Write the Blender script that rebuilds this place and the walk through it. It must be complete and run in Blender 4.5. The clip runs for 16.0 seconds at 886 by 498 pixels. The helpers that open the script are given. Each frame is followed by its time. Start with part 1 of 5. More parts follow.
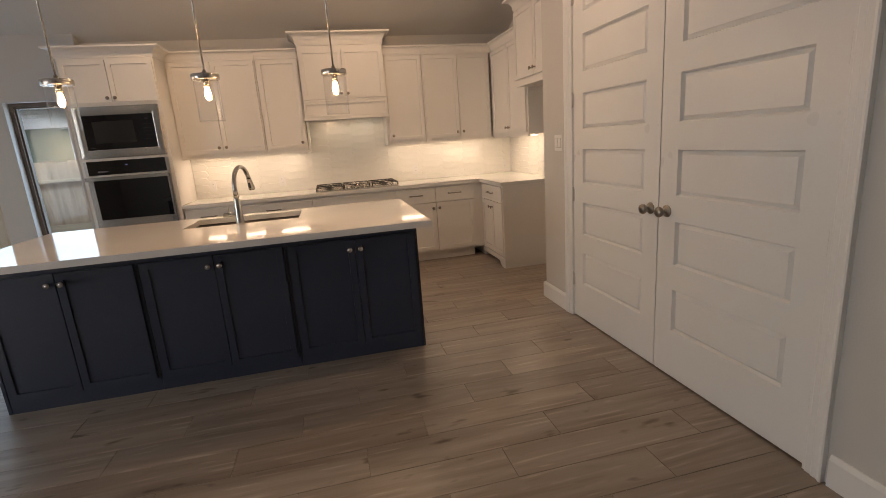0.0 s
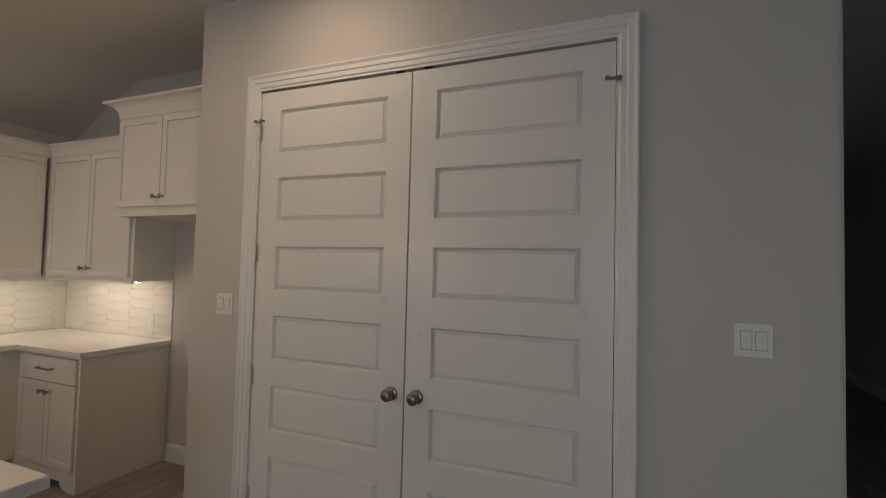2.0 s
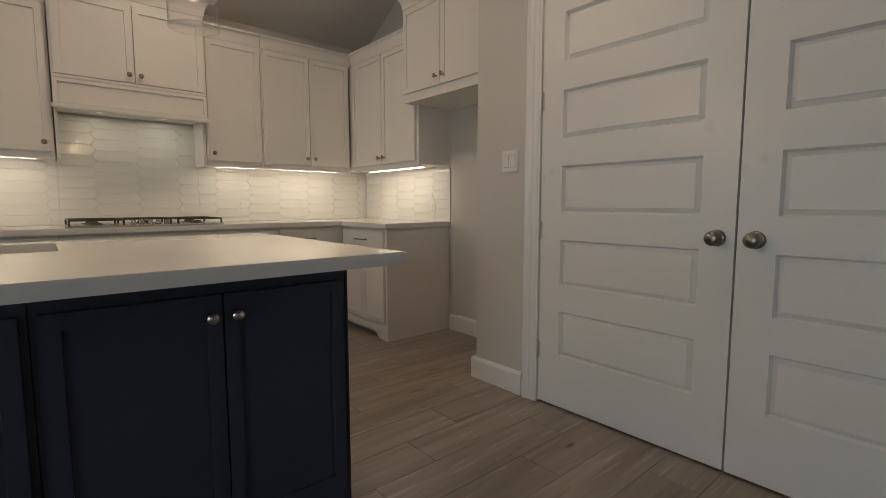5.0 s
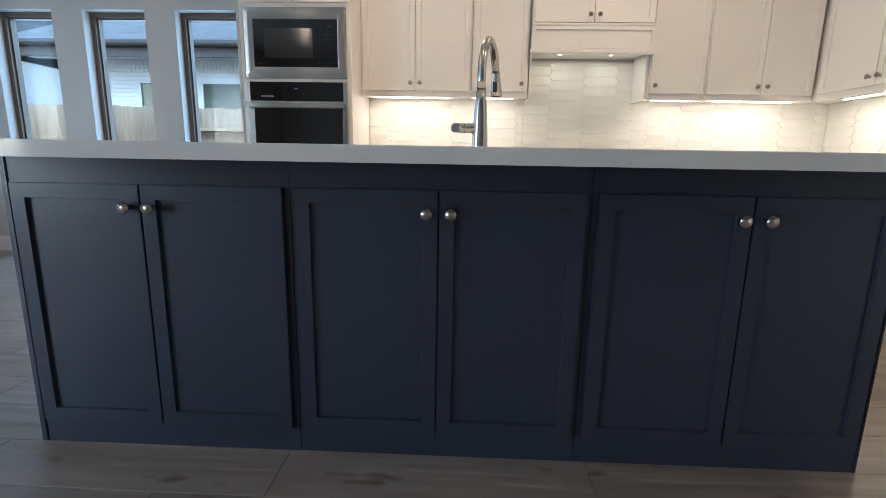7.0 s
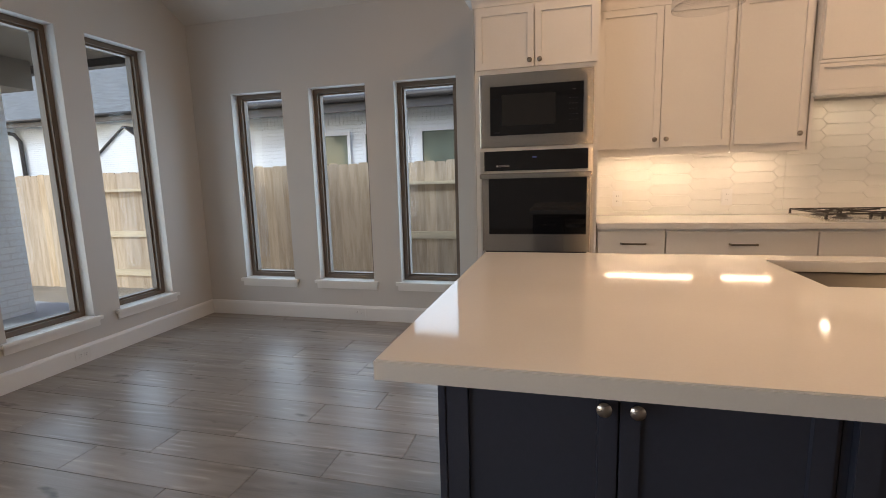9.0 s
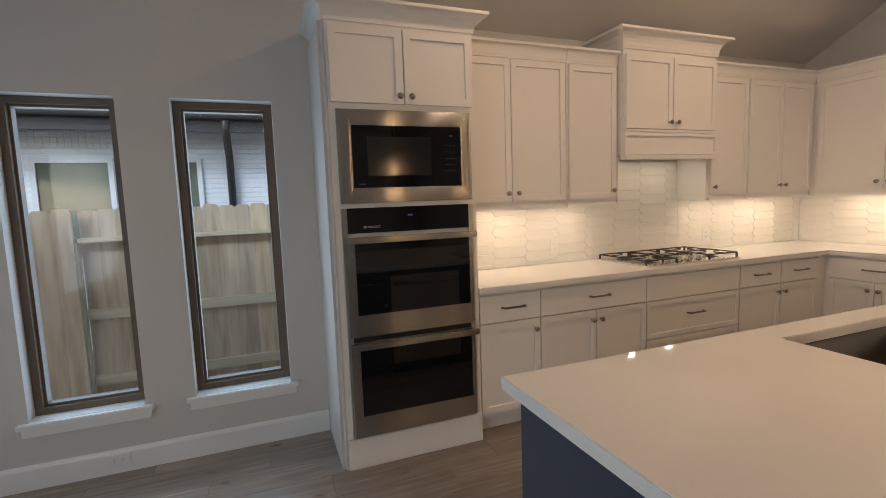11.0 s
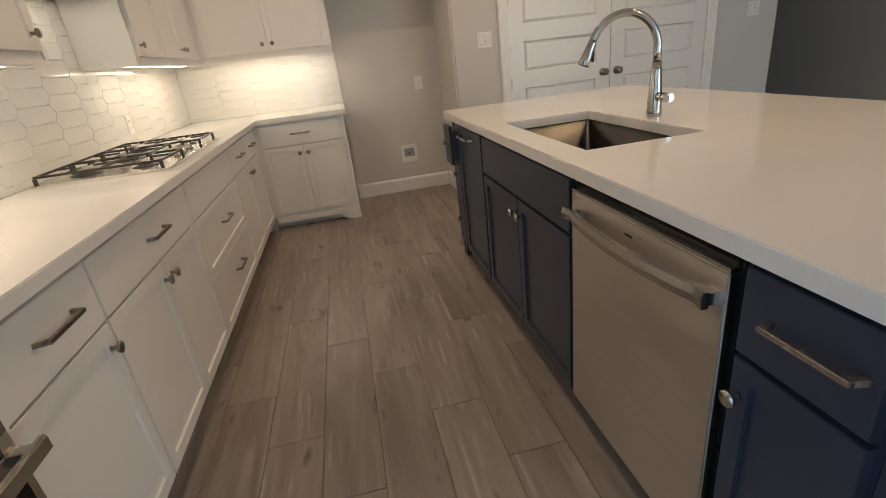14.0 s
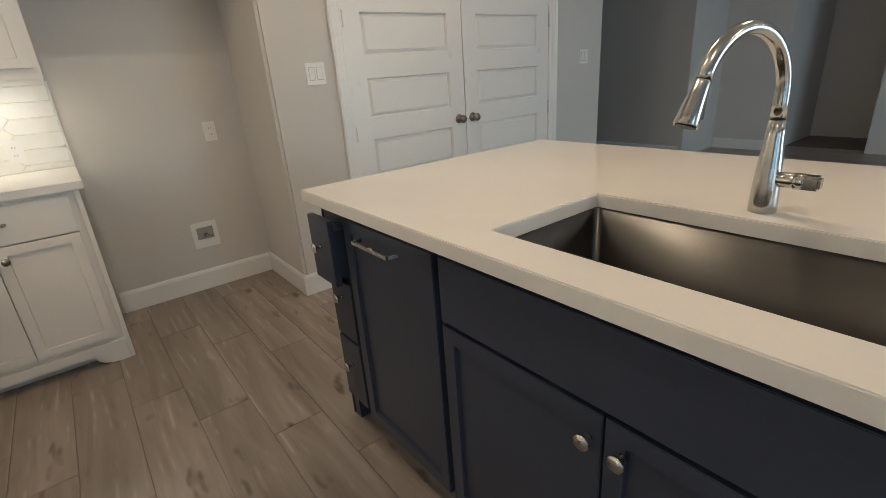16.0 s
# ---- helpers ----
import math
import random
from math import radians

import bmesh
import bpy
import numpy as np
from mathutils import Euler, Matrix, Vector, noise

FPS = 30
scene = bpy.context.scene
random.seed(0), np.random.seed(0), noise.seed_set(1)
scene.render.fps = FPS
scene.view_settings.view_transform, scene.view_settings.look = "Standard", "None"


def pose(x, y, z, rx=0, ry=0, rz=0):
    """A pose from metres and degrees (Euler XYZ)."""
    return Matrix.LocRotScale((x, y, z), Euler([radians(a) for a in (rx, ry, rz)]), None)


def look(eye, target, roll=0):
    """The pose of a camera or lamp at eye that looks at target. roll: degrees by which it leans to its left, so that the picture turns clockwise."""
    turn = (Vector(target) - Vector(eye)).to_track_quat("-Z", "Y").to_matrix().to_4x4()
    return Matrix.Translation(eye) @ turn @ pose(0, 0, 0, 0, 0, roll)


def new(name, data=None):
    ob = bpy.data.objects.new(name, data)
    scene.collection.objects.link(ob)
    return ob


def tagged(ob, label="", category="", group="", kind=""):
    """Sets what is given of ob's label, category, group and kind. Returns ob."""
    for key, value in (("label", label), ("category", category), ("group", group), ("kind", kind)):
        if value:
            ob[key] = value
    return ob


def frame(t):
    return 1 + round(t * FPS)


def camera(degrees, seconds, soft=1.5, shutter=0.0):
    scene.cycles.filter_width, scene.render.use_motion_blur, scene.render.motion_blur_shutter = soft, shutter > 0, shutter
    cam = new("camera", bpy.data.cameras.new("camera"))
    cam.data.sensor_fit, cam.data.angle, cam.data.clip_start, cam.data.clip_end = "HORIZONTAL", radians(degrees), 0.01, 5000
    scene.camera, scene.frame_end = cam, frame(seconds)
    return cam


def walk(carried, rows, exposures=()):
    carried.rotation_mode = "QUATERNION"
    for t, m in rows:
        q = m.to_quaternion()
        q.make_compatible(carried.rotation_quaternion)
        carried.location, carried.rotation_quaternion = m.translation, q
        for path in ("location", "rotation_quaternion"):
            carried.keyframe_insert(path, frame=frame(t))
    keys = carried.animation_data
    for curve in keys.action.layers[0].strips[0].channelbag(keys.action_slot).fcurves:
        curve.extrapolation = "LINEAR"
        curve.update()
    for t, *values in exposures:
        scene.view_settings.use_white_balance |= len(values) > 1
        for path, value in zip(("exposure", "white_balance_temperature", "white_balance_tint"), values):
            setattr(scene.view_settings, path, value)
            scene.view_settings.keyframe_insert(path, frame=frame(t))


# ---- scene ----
cam = camera(86.6, 16.0, soft=0.7)
PATH = [
    (0, (2.28, -5.887, 1.393), (2.715, -3.989, 0.939), -4.1),
    (0.5, (2.095, -5.561, 1.382), (3.079, -3.868, 0.974), -3.2),
    (1, (2.022, -5.24, 1.425), (3.454, -3.874, 1.134), -1.2),
    (1.5, (1.951, -4.947, 1.493), (3.679, -3.946, 1.375), 0.2),
    (2, (2.01, -4.683, 1.54), (3.859, -3.925, 1.617), 1.4),
    (2.5, (2.03, -4.501, 1.581), (3.915, -3.855, 1.747), 1.6),
    (3, (2.003, -4.479, 1.533), (3.885, -3.817, 1.678), 1.4),
    (5.5, (2.005, -4.256, 0.975), (2.985, -2.533, 0.71), 0.1),
    (6, (1.924, -4.204, 0.917), (2.567, -2.338, 0.594), 0.8),
    (6.5, (1.806, -4.177, 0.902), (2.09, -2.232, 0.536), 1.1),
    (7, (1.61, -4.166, 0.902), (1.537, -2.205, 0.518), 1.0),
    (7.5, (1.365, -4.146, 0.948), (0.937, -2.227, 0.584), -0.1),
    (8, (1.112, -4.132, 1.048), (0.378, -2.297, 0.741), -1.3),
    (8.5, (0.861, -4.009, 1.169), (0.149, -2.165, 0.864), -1.4),
    (9, (0.597, -3.901, 1.244), (0.097, -1.988, 0.947), -1.6),
    (9.5, (0.299, -3.875, 1.343), (0.103, -1.911, 1.019), -2.1),
    (11.8, (-0.594, -2.479, 1.45), (0.591, -0.878, 1.269), -4.4),
    (12, (-0.632, -2.338, 1.452), (0.67, -0.84, 1.203), -4.9),
    (12.5, (-0.56, -1.976, 1.348), (1.012, -0.804, 0.955), -6.7),
    (13, (-0.454, -1.667, 1.302), (1.333, -0.951, 0.758), -7.7),
    (13.5, (-0.303, -1.428, 1.276), (1.569, -1.242, 0.597), -7.6),
    (14, (-0.028, -1.328, 1.245), (1.794, -1.635, 0.48), -6.9),
    (14.5, (0.268, -1.259, 1.227), (1.974, -1.929, 0.426), -5.5),
    (15, (0.602, -1.235, 1.243), (2.253, -2.057, 0.469), -5.4),
    (15.5, (0.974, -1.287, 1.256), (2.598, -2.201, 0.53), -5.4),
    (16, (1.307, -1.326, 1.269), (2.795, -2.46, 0.563), -4.2),
]
SKY = 0.15   # strength of the sky
DAY = 17.0   # watts of sky light per window group
LAMP = 0.132   # ceiling and pendant lamps
LED = 0.132    # lamps under the cabinets and the hood
EXPOSURES = [(0, 1.12, 7900, 24), (0.4, 1.17, 7400, 20), (1.0, 0.90, 6900, 16), (1.5, 0.60, 6800, 14), (3.2, 0.52, 6800, 14), (5.5, 0.83, 6400, 12), (6.0, 1.3, 6000, 11), (7, 1.68, 6000, 13), (7.8, 1.64, 7000, 20), (8.5, 1.32, 7800, 24), (9, 1.23, 8200, 26), (12, 0.98, 7400, 21), (13, 1.12, 7400, 20), (14, 1.28, 6800, 14), (15.5, 1.4, 6200, 10), (16, 1.4, 6200, 9)]
walk(cam, [(t, look(eye, target, roll)) for t, eye, target, roll in PATH], EXPOSURES)

# ---- world, sun, large lights ----
world = bpy.data.worlds.new("world")
scene.world = world
world.use_nodes = True
wn = world.node_tree
sky = wn.nodes.new("ShaderNodeTexSky")
sky.sky_type = 'NISHITA'
sky.sun_disc = False
sky.sun_elevation = radians(38)
sky.sun_rotation = radians(221)
sky.air_density = 1.2
sky.dust_density = 0.4
wn.links.new(sky.outputs[0], wn.nodes["Background"].inputs[0])
wn.nodes["Background"].inputs[1].default_value = SKY

sun_data = bpy.data.lights.new("sun", 'SUN')
sun_data.energy = 1.1
sun_data.angle = radians(14)
sun_data.color = (0.55, 0.81, 1.0)
sun = new("sun", sun_data)
sun.matrix_world = look((-26, -30, 31.3), (0, 0, 0))


def area_lamp(name, eye, target, sx, sy, watts, color):
    d = bpy.data.lights.new(name, 'AREA')
    d.shape = 'RECTANGLE'
    d.size, d.size_y, d.energy, d.color = sx, sy, watts, color
    ob = new(name, d)
    ob.matrix_world = look(eye, target)
    return ob


def point_lamp(name, eye, watts, color, radius=0.03):
    d = bpy.data.lights.new(name, 'POINT')
    d.energy, d.color, d.shadow_soft_size = watts, color, radius
    ob = new(name, d)
    ob.location = eye
    return ob


# ---- materials ----
def nodes_of(name):
    m = bpy.data.materials.new(name)
    m.use_nodes = True
    t = m.node_tree
    return m, t, t.nodes["Principled BSDF"]


def noise_node(t, scale, detail=3.0, stretch=(1, 1, 1), coord="Object", shift=False):
    tc = t.nodes.new("ShaderNodeTexCoord")
    mp = t.nodes.new("ShaderNodeMapping")
    mp.inputs["Scale"].default_value = stretch
    t.links.new(tc.outputs[coord], mp.inputs["Vector"])
    if shift:
        oi = t.nodes.new("ShaderNodeObjectInfo")
        ml = t.nodes.new("ShaderNodeVectorMath")
        ml.operation = 'SCALE'
        ml.inputs[0].default_value = (37.0, 19.0, 11.0)
        t.links.new(oi.outputs["Random"], ml.inputs["Scale"])
        t.links.new(ml.outputs[0], mp.inputs["Location"])
    n = t.nodes.new("ShaderNodeTexNoise")
    n.inputs["Scale"].default_value = scale
    n.inputs["Detail"].default_value = detail
    t.links.new(mp.outputs[0], n.inputs["Vector"])
    return n


def ramp_of(t, src, stops):
    r = t.nodes.new("ShaderNodeValToRGB")
    el = r.color_ramp.elements
    while len(el) < len(stops):
        el.new(0.5)
    for e, (p, c) in zip(el, stops):
        e.position, e.color = p, (*c, 1)
    t.links.new(src, r.inputs[0])
    return r


def scaled(c, k):
    return tuple(min(1.0, v * k) for v in c)


def surface(name, base, rough=0.5, metal=0.0, var=0.06, big=1.3, fine=60.0, bump=0.0, spec=0.5, stretch=(1, 1, 1), rough_var=0.06, coat=0.0):
    m, t, p = nodes_of(name)
    a = noise_node(t, big, 4.0, stretch)
    b = noise_node(t, fine, 3.0, stretch)
    r1 = ramp_of(t, a.outputs["Fac"], [(0.3, scaled(base, 1 - var)), (0.7, scaled(base, 1 + var))])
    mix = t.nodes.new("ShaderNodeMix")
    mix.data_type, mix.blend_type = 'RGBA', 'MULTIPLY'
    mix.inputs["Factor"].default_value = 1.0
    r2 = ramp_of(t, b.outputs["Fac"], [(0.25, (1 - var,) * 3), (0.75, (1.0, 1.0, 1.0))])
    t.links.new(r1.outputs[0], mix.inputs["A"])
    t.links.new(r2.outputs[0], mix.inputs["B"])
    t.links.new(mix.outputs["Result"], p.inputs["Base Color"])
    p.inputs["Metallic"].default_value = metal
    p.inputs["Specular IOR Level"].default_value = spec
    p.inputs["Coat Weight"].default_value = coat
    mr = t.nodes.new("ShaderNodeMapRange")
    mr.inputs["To Min"].default_value = max(0.02, rough - rough_var)
    mr.inputs["To Max"].default_value = min(1.0, rough + rough_var)
    t.links.new(a.outputs["Fac"], mr.inputs["Value"])
    t.links.new(mr.outputs[0], p.inputs["Roughness"])
    if bump:
        bp = t.nodes.new("ShaderNodeBump")
        bp.inputs["Strength"].default_value = 0.5
        bp.inputs["Distance"].default_value = bump
        t.links.new(b.outputs["Fac"], bp.inputs["Height"])
        t.links.new(bp.outputs[0], p.inputs["Normal"])
    return m


def plank_material():
    m, t, p = nodes_of("plank_wood_look")
    g1 = noise_node(t, 1.6, 5.0, (0.55, 5.0, 5.0), shift=True)
    g2 = noise_node(t, 7.0, 4.0, (0.45, 14.0, 14.0), shift=True)
    kn = noise_node(t, 2.6, 2.0, (1.7, 5.0, 5.0), shift=True)
    g1.inputs["Distortion"].default_value = 1.2
    g2.inputs["Distortion"].default_value = 0.6
    r1 = ramp_of(t, g1.outputs["Fac"], [(0.28, (0.208, 0.169, 0.143)), (0.5, (0.292, 0.244, 0.208)), (0.74, (0.374, 0.320, 0.279))])
    wv = t.nodes.new("ShaderNodeTexWave")
    wv.wave_type = 'RINGS'
    wv.inputs["Scale"].default_value = 1.5
    wv.inputs["Distortion"].default_value = 9.0
    wv.inputs["Detail"].default_value = 2.0
    wv.inputs["Detail Scale"].default_value = 0.7
    t.links.new(g1.inputs["Vector"].links[0].from_socket, wv.inputs["Vector"])
    msk = ramp_of(t, kn.outputs["Fac"], [(0.52, (0.0, 0.0, 0.0)), (0.66, (1.0, 1.0, 1.0))])
    rw = ramp_of(t, wv.outputs["Color"], [(0.0, (0.86, 0.85, 0.84)), (0.4, (1.0, 1.0, 1.0)), (0.75, (1.0, 1.0, 1.0)), (1.0, (1.42, 1.42, 1.44))])
    r5m = t.nodes.new("ShaderNodeMix")
    r5m.data_type = 'RGBA'
    r5m.inputs["A"].default_value = (1, 1, 1, 1)
    t.links.new(msk.outputs[0], r5m.inputs["Factor"])
    t.links.new(rw.outputs[0], r5m.inputs["B"])
    r2 = ramp_of(t, g2.outputs["Fac"], [(0.3, (0.94, 0.93, 0.92)), (0.65, (1.0, 0.99, 0.98))])
    r3 = ramp_of(t, kn.outputs["Fac"], [(0.24, (0.36, 0.32, 0.29)), (0.34, (1.0, 1.0, 1.0))])
    oi = t.nodes.new("ShaderNodeObjectInfo")
    r4 = ramp_of(t, oi.outputs["Random"], [(0.0, (0.89, 0.89, 0.90)), (0.5, (0.95, 0.95, 0.95)), (1.0, (1.06, 1.05, 1.04))])
    last = r1.outputs[0]
    for r in (r2.outputs[0], r3.outputs[0], r4.outputs[0], r5m.outputs["Result"]):
        mx = t.nodes.new("ShaderNodeMix")
        mx.data_type, mx.blend_type = 'RGBA', 'MULTIPLY'
        mx.inputs["Factor"].default_value = 1.0
        t.links.new(last, mx.inputs["A"])
        t.links.new(r, mx.inputs["B"])
        last = mx.outputs["Result"]
    t.links.new(last, p.inputs["Base Color"])
    mr = t.nodes.new("ShaderNodeMapRange")
    mr.inputs["To Min"].default_value, mr.inputs["To Max"].default_value = 0.24, 0.40
    t.links.new(g2.outputs["Fac"], mr.inputs["Value"])
    t.links.new(mr.outputs[0], p.inputs["Roughness"])
    bp = t.nodes.new("ShaderNodeBump")
    bp.inputs["Strength"].default_value, bp.inputs["Distance"].default_value = 0.3, 0.0015
    t.links.new(g2.outputs["Fac"], bp.inputs["Height"])
    t.links.new(bp.outputs[0], p.inputs["Normal"])
    return m


def brushed(name, base, rough, aniso):
    m = surface(name, base, rough, 1.0, 0.03, 3.0, 60.0, 0.0, stretch=(0.2, 12, 12), rough_var=0.004)
    t = m.node_tree
    p = t.nodes["Principled BSDF"]
    tg = t.nodes.new("ShaderNodeTangent")
    tg.direction_type, tg.axis = 'RADIAL', 'Z'
    t.links.new(tg.outputs[0], p.inputs["Tangent"])
    p.inputs["Anisotropic"].default_value = aniso
    p.inputs["Anisotropic Rotation"].default_value = 0.25
    return m


def picket_material():
    m, t, p = nodes_of("cedar_picket")
    g = noise_node(t, 3.0, 5.0, (6.0, 6.0, 0.7), shift=True)
    r1 = ramp_of(t, g.outputs["Fac"], [(0.3, (0.50, 0.37, 0.25)), (0.6, (0.68, 0.55, 0.41))])
    oi = t.nodes.new("ShaderNodeObjectInfo")
    r4 = ramp_of(t, oi.outputs["Random"], [(0.0, (0.76, 0.75, 0.76)), (0.8, (0.96, 0.95, 0.94)), (1.0, (1.08, 1.03, 0.93))])
    mx = t.nodes.new("ShaderNodeMix")
    mx.data_type, mx.blend_type = 'RGBA', 'MULTIPLY'
    mx.inputs["Factor"].default_value = 1.0
    t.links.new(r1.outputs[0], mx.inputs["A"])
    t.links.new(r4.outputs[0], mx.inputs["B"])
    t.links.new(mx.outputs["Result"], p.inputs["Base Color"])
    p.inputs["Roughness"].default_value = 0.85
    return m


def brick_material():
    m, t, p = nodes_of("white_painted_brick")
    tc = t.nodes.new("ShaderNodeTexCoord")
    sp = t.nodes.new("ShaderNodeSeparateXYZ")
    t.links.new(tc.outputs["Object"], sp.inputs[0])
    su = t.nodes.new("ShaderNodeMath")
    t.links.new(sp.outputs[0], su.inputs[0])
    t.links.new(sp.outputs[1], su.inputs[1])
    mp = t.nodes.new("ShaderNodeCombineXYZ")
    t.links.new(su.outputs[0], mp.inputs[0])
    t.links.new(sp.outputs[2], mp.inputs[1])
    b = t.nodes.new("ShaderNodeTexBrick")
    b.inputs["Scale"].default_value = 1.0
    b.inputs["Brick Width"].default_value = 0.2
    b.inputs["Row Height"].default_value = 0.067
    b.inputs["Mortar Size"].default_value = 0.006
    b.inputs["Color1"].default_value = (0.80, 0.85, 0.88, 1)
    b.inputs["Color2"].default_value = (0.76, 0.81, 0.85, 1)
    b.inputs["Mortar"].default_value = (0.72, 0.74, 0.76, 1)
    t.links.new(mp.outputs[0], b.inputs["Vector"])
    t.links.new(b.outputs["Color"], p.inputs["Base Color"])
    bp = t.nodes.new("ShaderNodeBump")
    bp.inputs["Distance"].default_value = 0.006
    bp.invert = True
    t.links.new(b.outputs["Fac"], bp.inputs["Height"])
    t.links.new(bp.outputs[0], p.inputs["Normal"])
    p.inputs["Roughness"].default_value = 0.8
    return m


def glow(name, color, strength):
    m, t, p = nodes_of(name)
    p.inputs["Base Color"].default_value = (*color, 1)
    p.inputs["Emission Color"].default_value = (*color, 1)
    p.inputs["Emission Strength"].default_value = strength
    return m


def tile_material():
    m = surface("glazed_white_tile", (0.82, 0.80, 0.75), 0.10, 0, 0.03, 3.0, 14.0, 0.0015, 0.5, rough_var=0.04)
    return m


WALL = surface("grey_wall_paint", (0.60, 0.575, 0.545), 0.6, 0, 0.025, 0.8, 140.0, 0.0012)
CEIL = surface("ceiling_paint", (0.66, 0.635, 0.60), 0.75, 0, 0.03, 0.7, 120.0, 0.0015)
TRIM = surface("white_trim_paint", (0.80, 0.79, 0.77), 0.32, 0, 0.02, 1.5, 90.0, 0.0004)
DOORP = surface("white_door_paint", (0.79, 0.78, 0.76), 0.29, 0, 0.02, 1.2, 80.0, 0.0005)
CAB = surface("white_cabinet_paint", (0.80, 0.77, 0.73), 0.34, 0, 0.02, 1.4, 70.0, 0.0004)
NAVY = surface("navy_cabinet_paint", (0.036, 0.046, 0.074), 0.34, 0, 0.10, 1.6, 60.0, 0.0005)
QUARTZ = surface("white_quartz", (0.77, 0.75, 0.72), 0.065, 0, 0.03, 2.5, 220.0, 0.0, rough_var=0.02)
STEEL = brushed("brushed_steel", (0.47, 0.455, 0.43), 0.25, 1.0)
STEELV = brushed("brushed_steel_front", (0.60, 0.585, 0.56), 0.29, 1.0)
NICKEL = surface("brushed_nickel", (0.58, 0.555, 0.52), 0.26, 1.0, 0.05, 8.0, 90.0, 0.0002)
BRONZE = surface("aged_nickel_knob", (0.33, 0.29, 0.25), 0.30, 1.0, 0.10, 20.0, 120.0, 0.0002)
BLACKG = surface("black_oven_glass", (0.006, 0.006, 0.007), 0.03, 0, 0.05, 4.0, 50.0, 0.0, rough_var=0.01)
BLACKP = surface("black_plastic", (0.012, 0.012, 0.013), 0.42, 0, 0.08, 6.0, 80.0, 0.0004)
IRON = surface("cast_iron_grate", (0.055, 0.05, 0.046), 0.38, 0.3, 0.15, 12.0, 150.0, 0.001)
PLASTIC = surface("white_plastic_plate", (0.78, 0.77, 0.75), 0.35, 0, 0.01, 5.0, 60.0, 0.0)
GROUT = surface("tile_grout", (0.80, 0.78, 0.73), 0.85, 0, 0.05, 5.0, 200.0, 0.001)
SUBFLOOR = surface("floor_joint_grout", (0.205, 0.172, 0.148), 0.9, 0, 0.08, 2.0, 120.0, 0.001)
WFRAME = surface("brown_window_frame", (0.160, 0.116, 0.086), 0.5, 0, 0.06, 3.0, 60.0, 0.0005)
FAUCET = surface("polished_faucet_steel", (0.52, 0.51, 0.49), 0.17, 1.0, 0.04, 8.0, 90.0, 0.0002)
RAILWOOD = surface("pale_fence_rail", (0.66, 0.56, 0.40), 0.85, 0, 0.14, 2.0, 25.0, 0.001, stretch=(0.4, 6, 6))
FASCIA = surface("dark_fascia_paint", (0.045, 0.04, 0.04), 0.5, 0, 0.08, 1.0, 30.0, 0.001)
SHINGLE = surface("grey_roof_shingle", (0.20, 0.22, 0.23), 0.9, 0, 0.25, 3.0, 26.0, 0.006, stretch=(1, 4, 4))
SOIL = surface("pale_bare_soil", (0.30, 0.25, 0.19), 0.95, 0, 0.25, 1.2, 22.0, 0.02)
CONCRETE = surface("porch_concrete", (0.42, 0.43, 0.43), 0.85, 0, 0.08, 1.5, 60.0, 0.002)
SIDING = surface("white_siding_paint", (0.74, 0.76, 0.78), 0.7, 0, 0.03, 1.5, 50.0, 0.001)
# opaque window sheet; the dimness of the room behind is in its colour
DARKROOM = surface("dim_room_window_sheet", (0.16, 0.19, 0.15), 0.08, 0, 0.25, 1.0, 5.0, 0.0)
TILE = tile_material()
PLANK = plank_material()
PICKET = picket_material()
BRICK = brick_material()
HINGE = surface("satin_hinge_metal", (0.62, 0.60, 0.57), 0.4, 0.5)
BULB = glow("warm_bulb", (1.0, 0.66, 0.32), 30.0)
CANGLOW = glow("downlight_lens", (1.0, 0.80, 0.58), 9.0)
LEDGLOW = glow("led_strip", (1.0, 0.88, 0.68), 7.0)
HOODGLOW = glow("hood_lamp_lens", (1.0, 0.93, 0.78), 1.0)
BLUELED = glow("blue_clock_digits", (0.05, 0.09, 0.3), 0.05)


def pane_material(name, tint, low, high, power):
    m = bpy.data.materials.new(name)
    m.use_nodes = True
    t = m.node_tree
    t.nodes.remove(t.nodes["Principled BSDF"])
    tr = t.nodes.new("ShaderNodeBsdfTransparent")
    tr.inputs[0].default_value = (*tint, 1)
    gl = t.nodes.new("ShaderNodeBsdfGlossy")
    gl.inputs["Roughness"].default_value = 0.01
    fr = t.nodes.new("ShaderNodeLayerWeight")
    fr.inputs["Blend"].default_value = 0.5
    pw = t.nodes.new("ShaderNodeMath")
    pw.operation = 'POWER'
    pw.inputs[1].default_value = power
    t.links.new(fr.outputs["Facing"], pw.inputs[0])
    ad = t.nodes.new("ShaderNodeMath")
    ad.operation = 'MULTIPLY_ADD'
    ad.inputs[1].default_value = high
    ad.inputs[2].default_value = low
    t.links.new(pw.outputs[0], ad.inputs[0])
    mx = t.nodes.new("ShaderNodeMixShader")
    t.links.new(ad.outputs[0], mx.inputs[0])
    t.links.new(tr.outputs[0], mx.inputs[1])
    t.links.new(gl.outputs[0], mx.inputs[2])
    t.links.new(mx.outputs[0], t.nodes["Material Output"].inputs[0])
    return m


PANE = pane_material("window_pane", (0.96, 0.985, 0.985), 0.02, 0.5, 4.0)
SHADE = pane_material("lamp_glass", (0.98, 0.98, 0.98), 0.035, 0.7, 3.0)


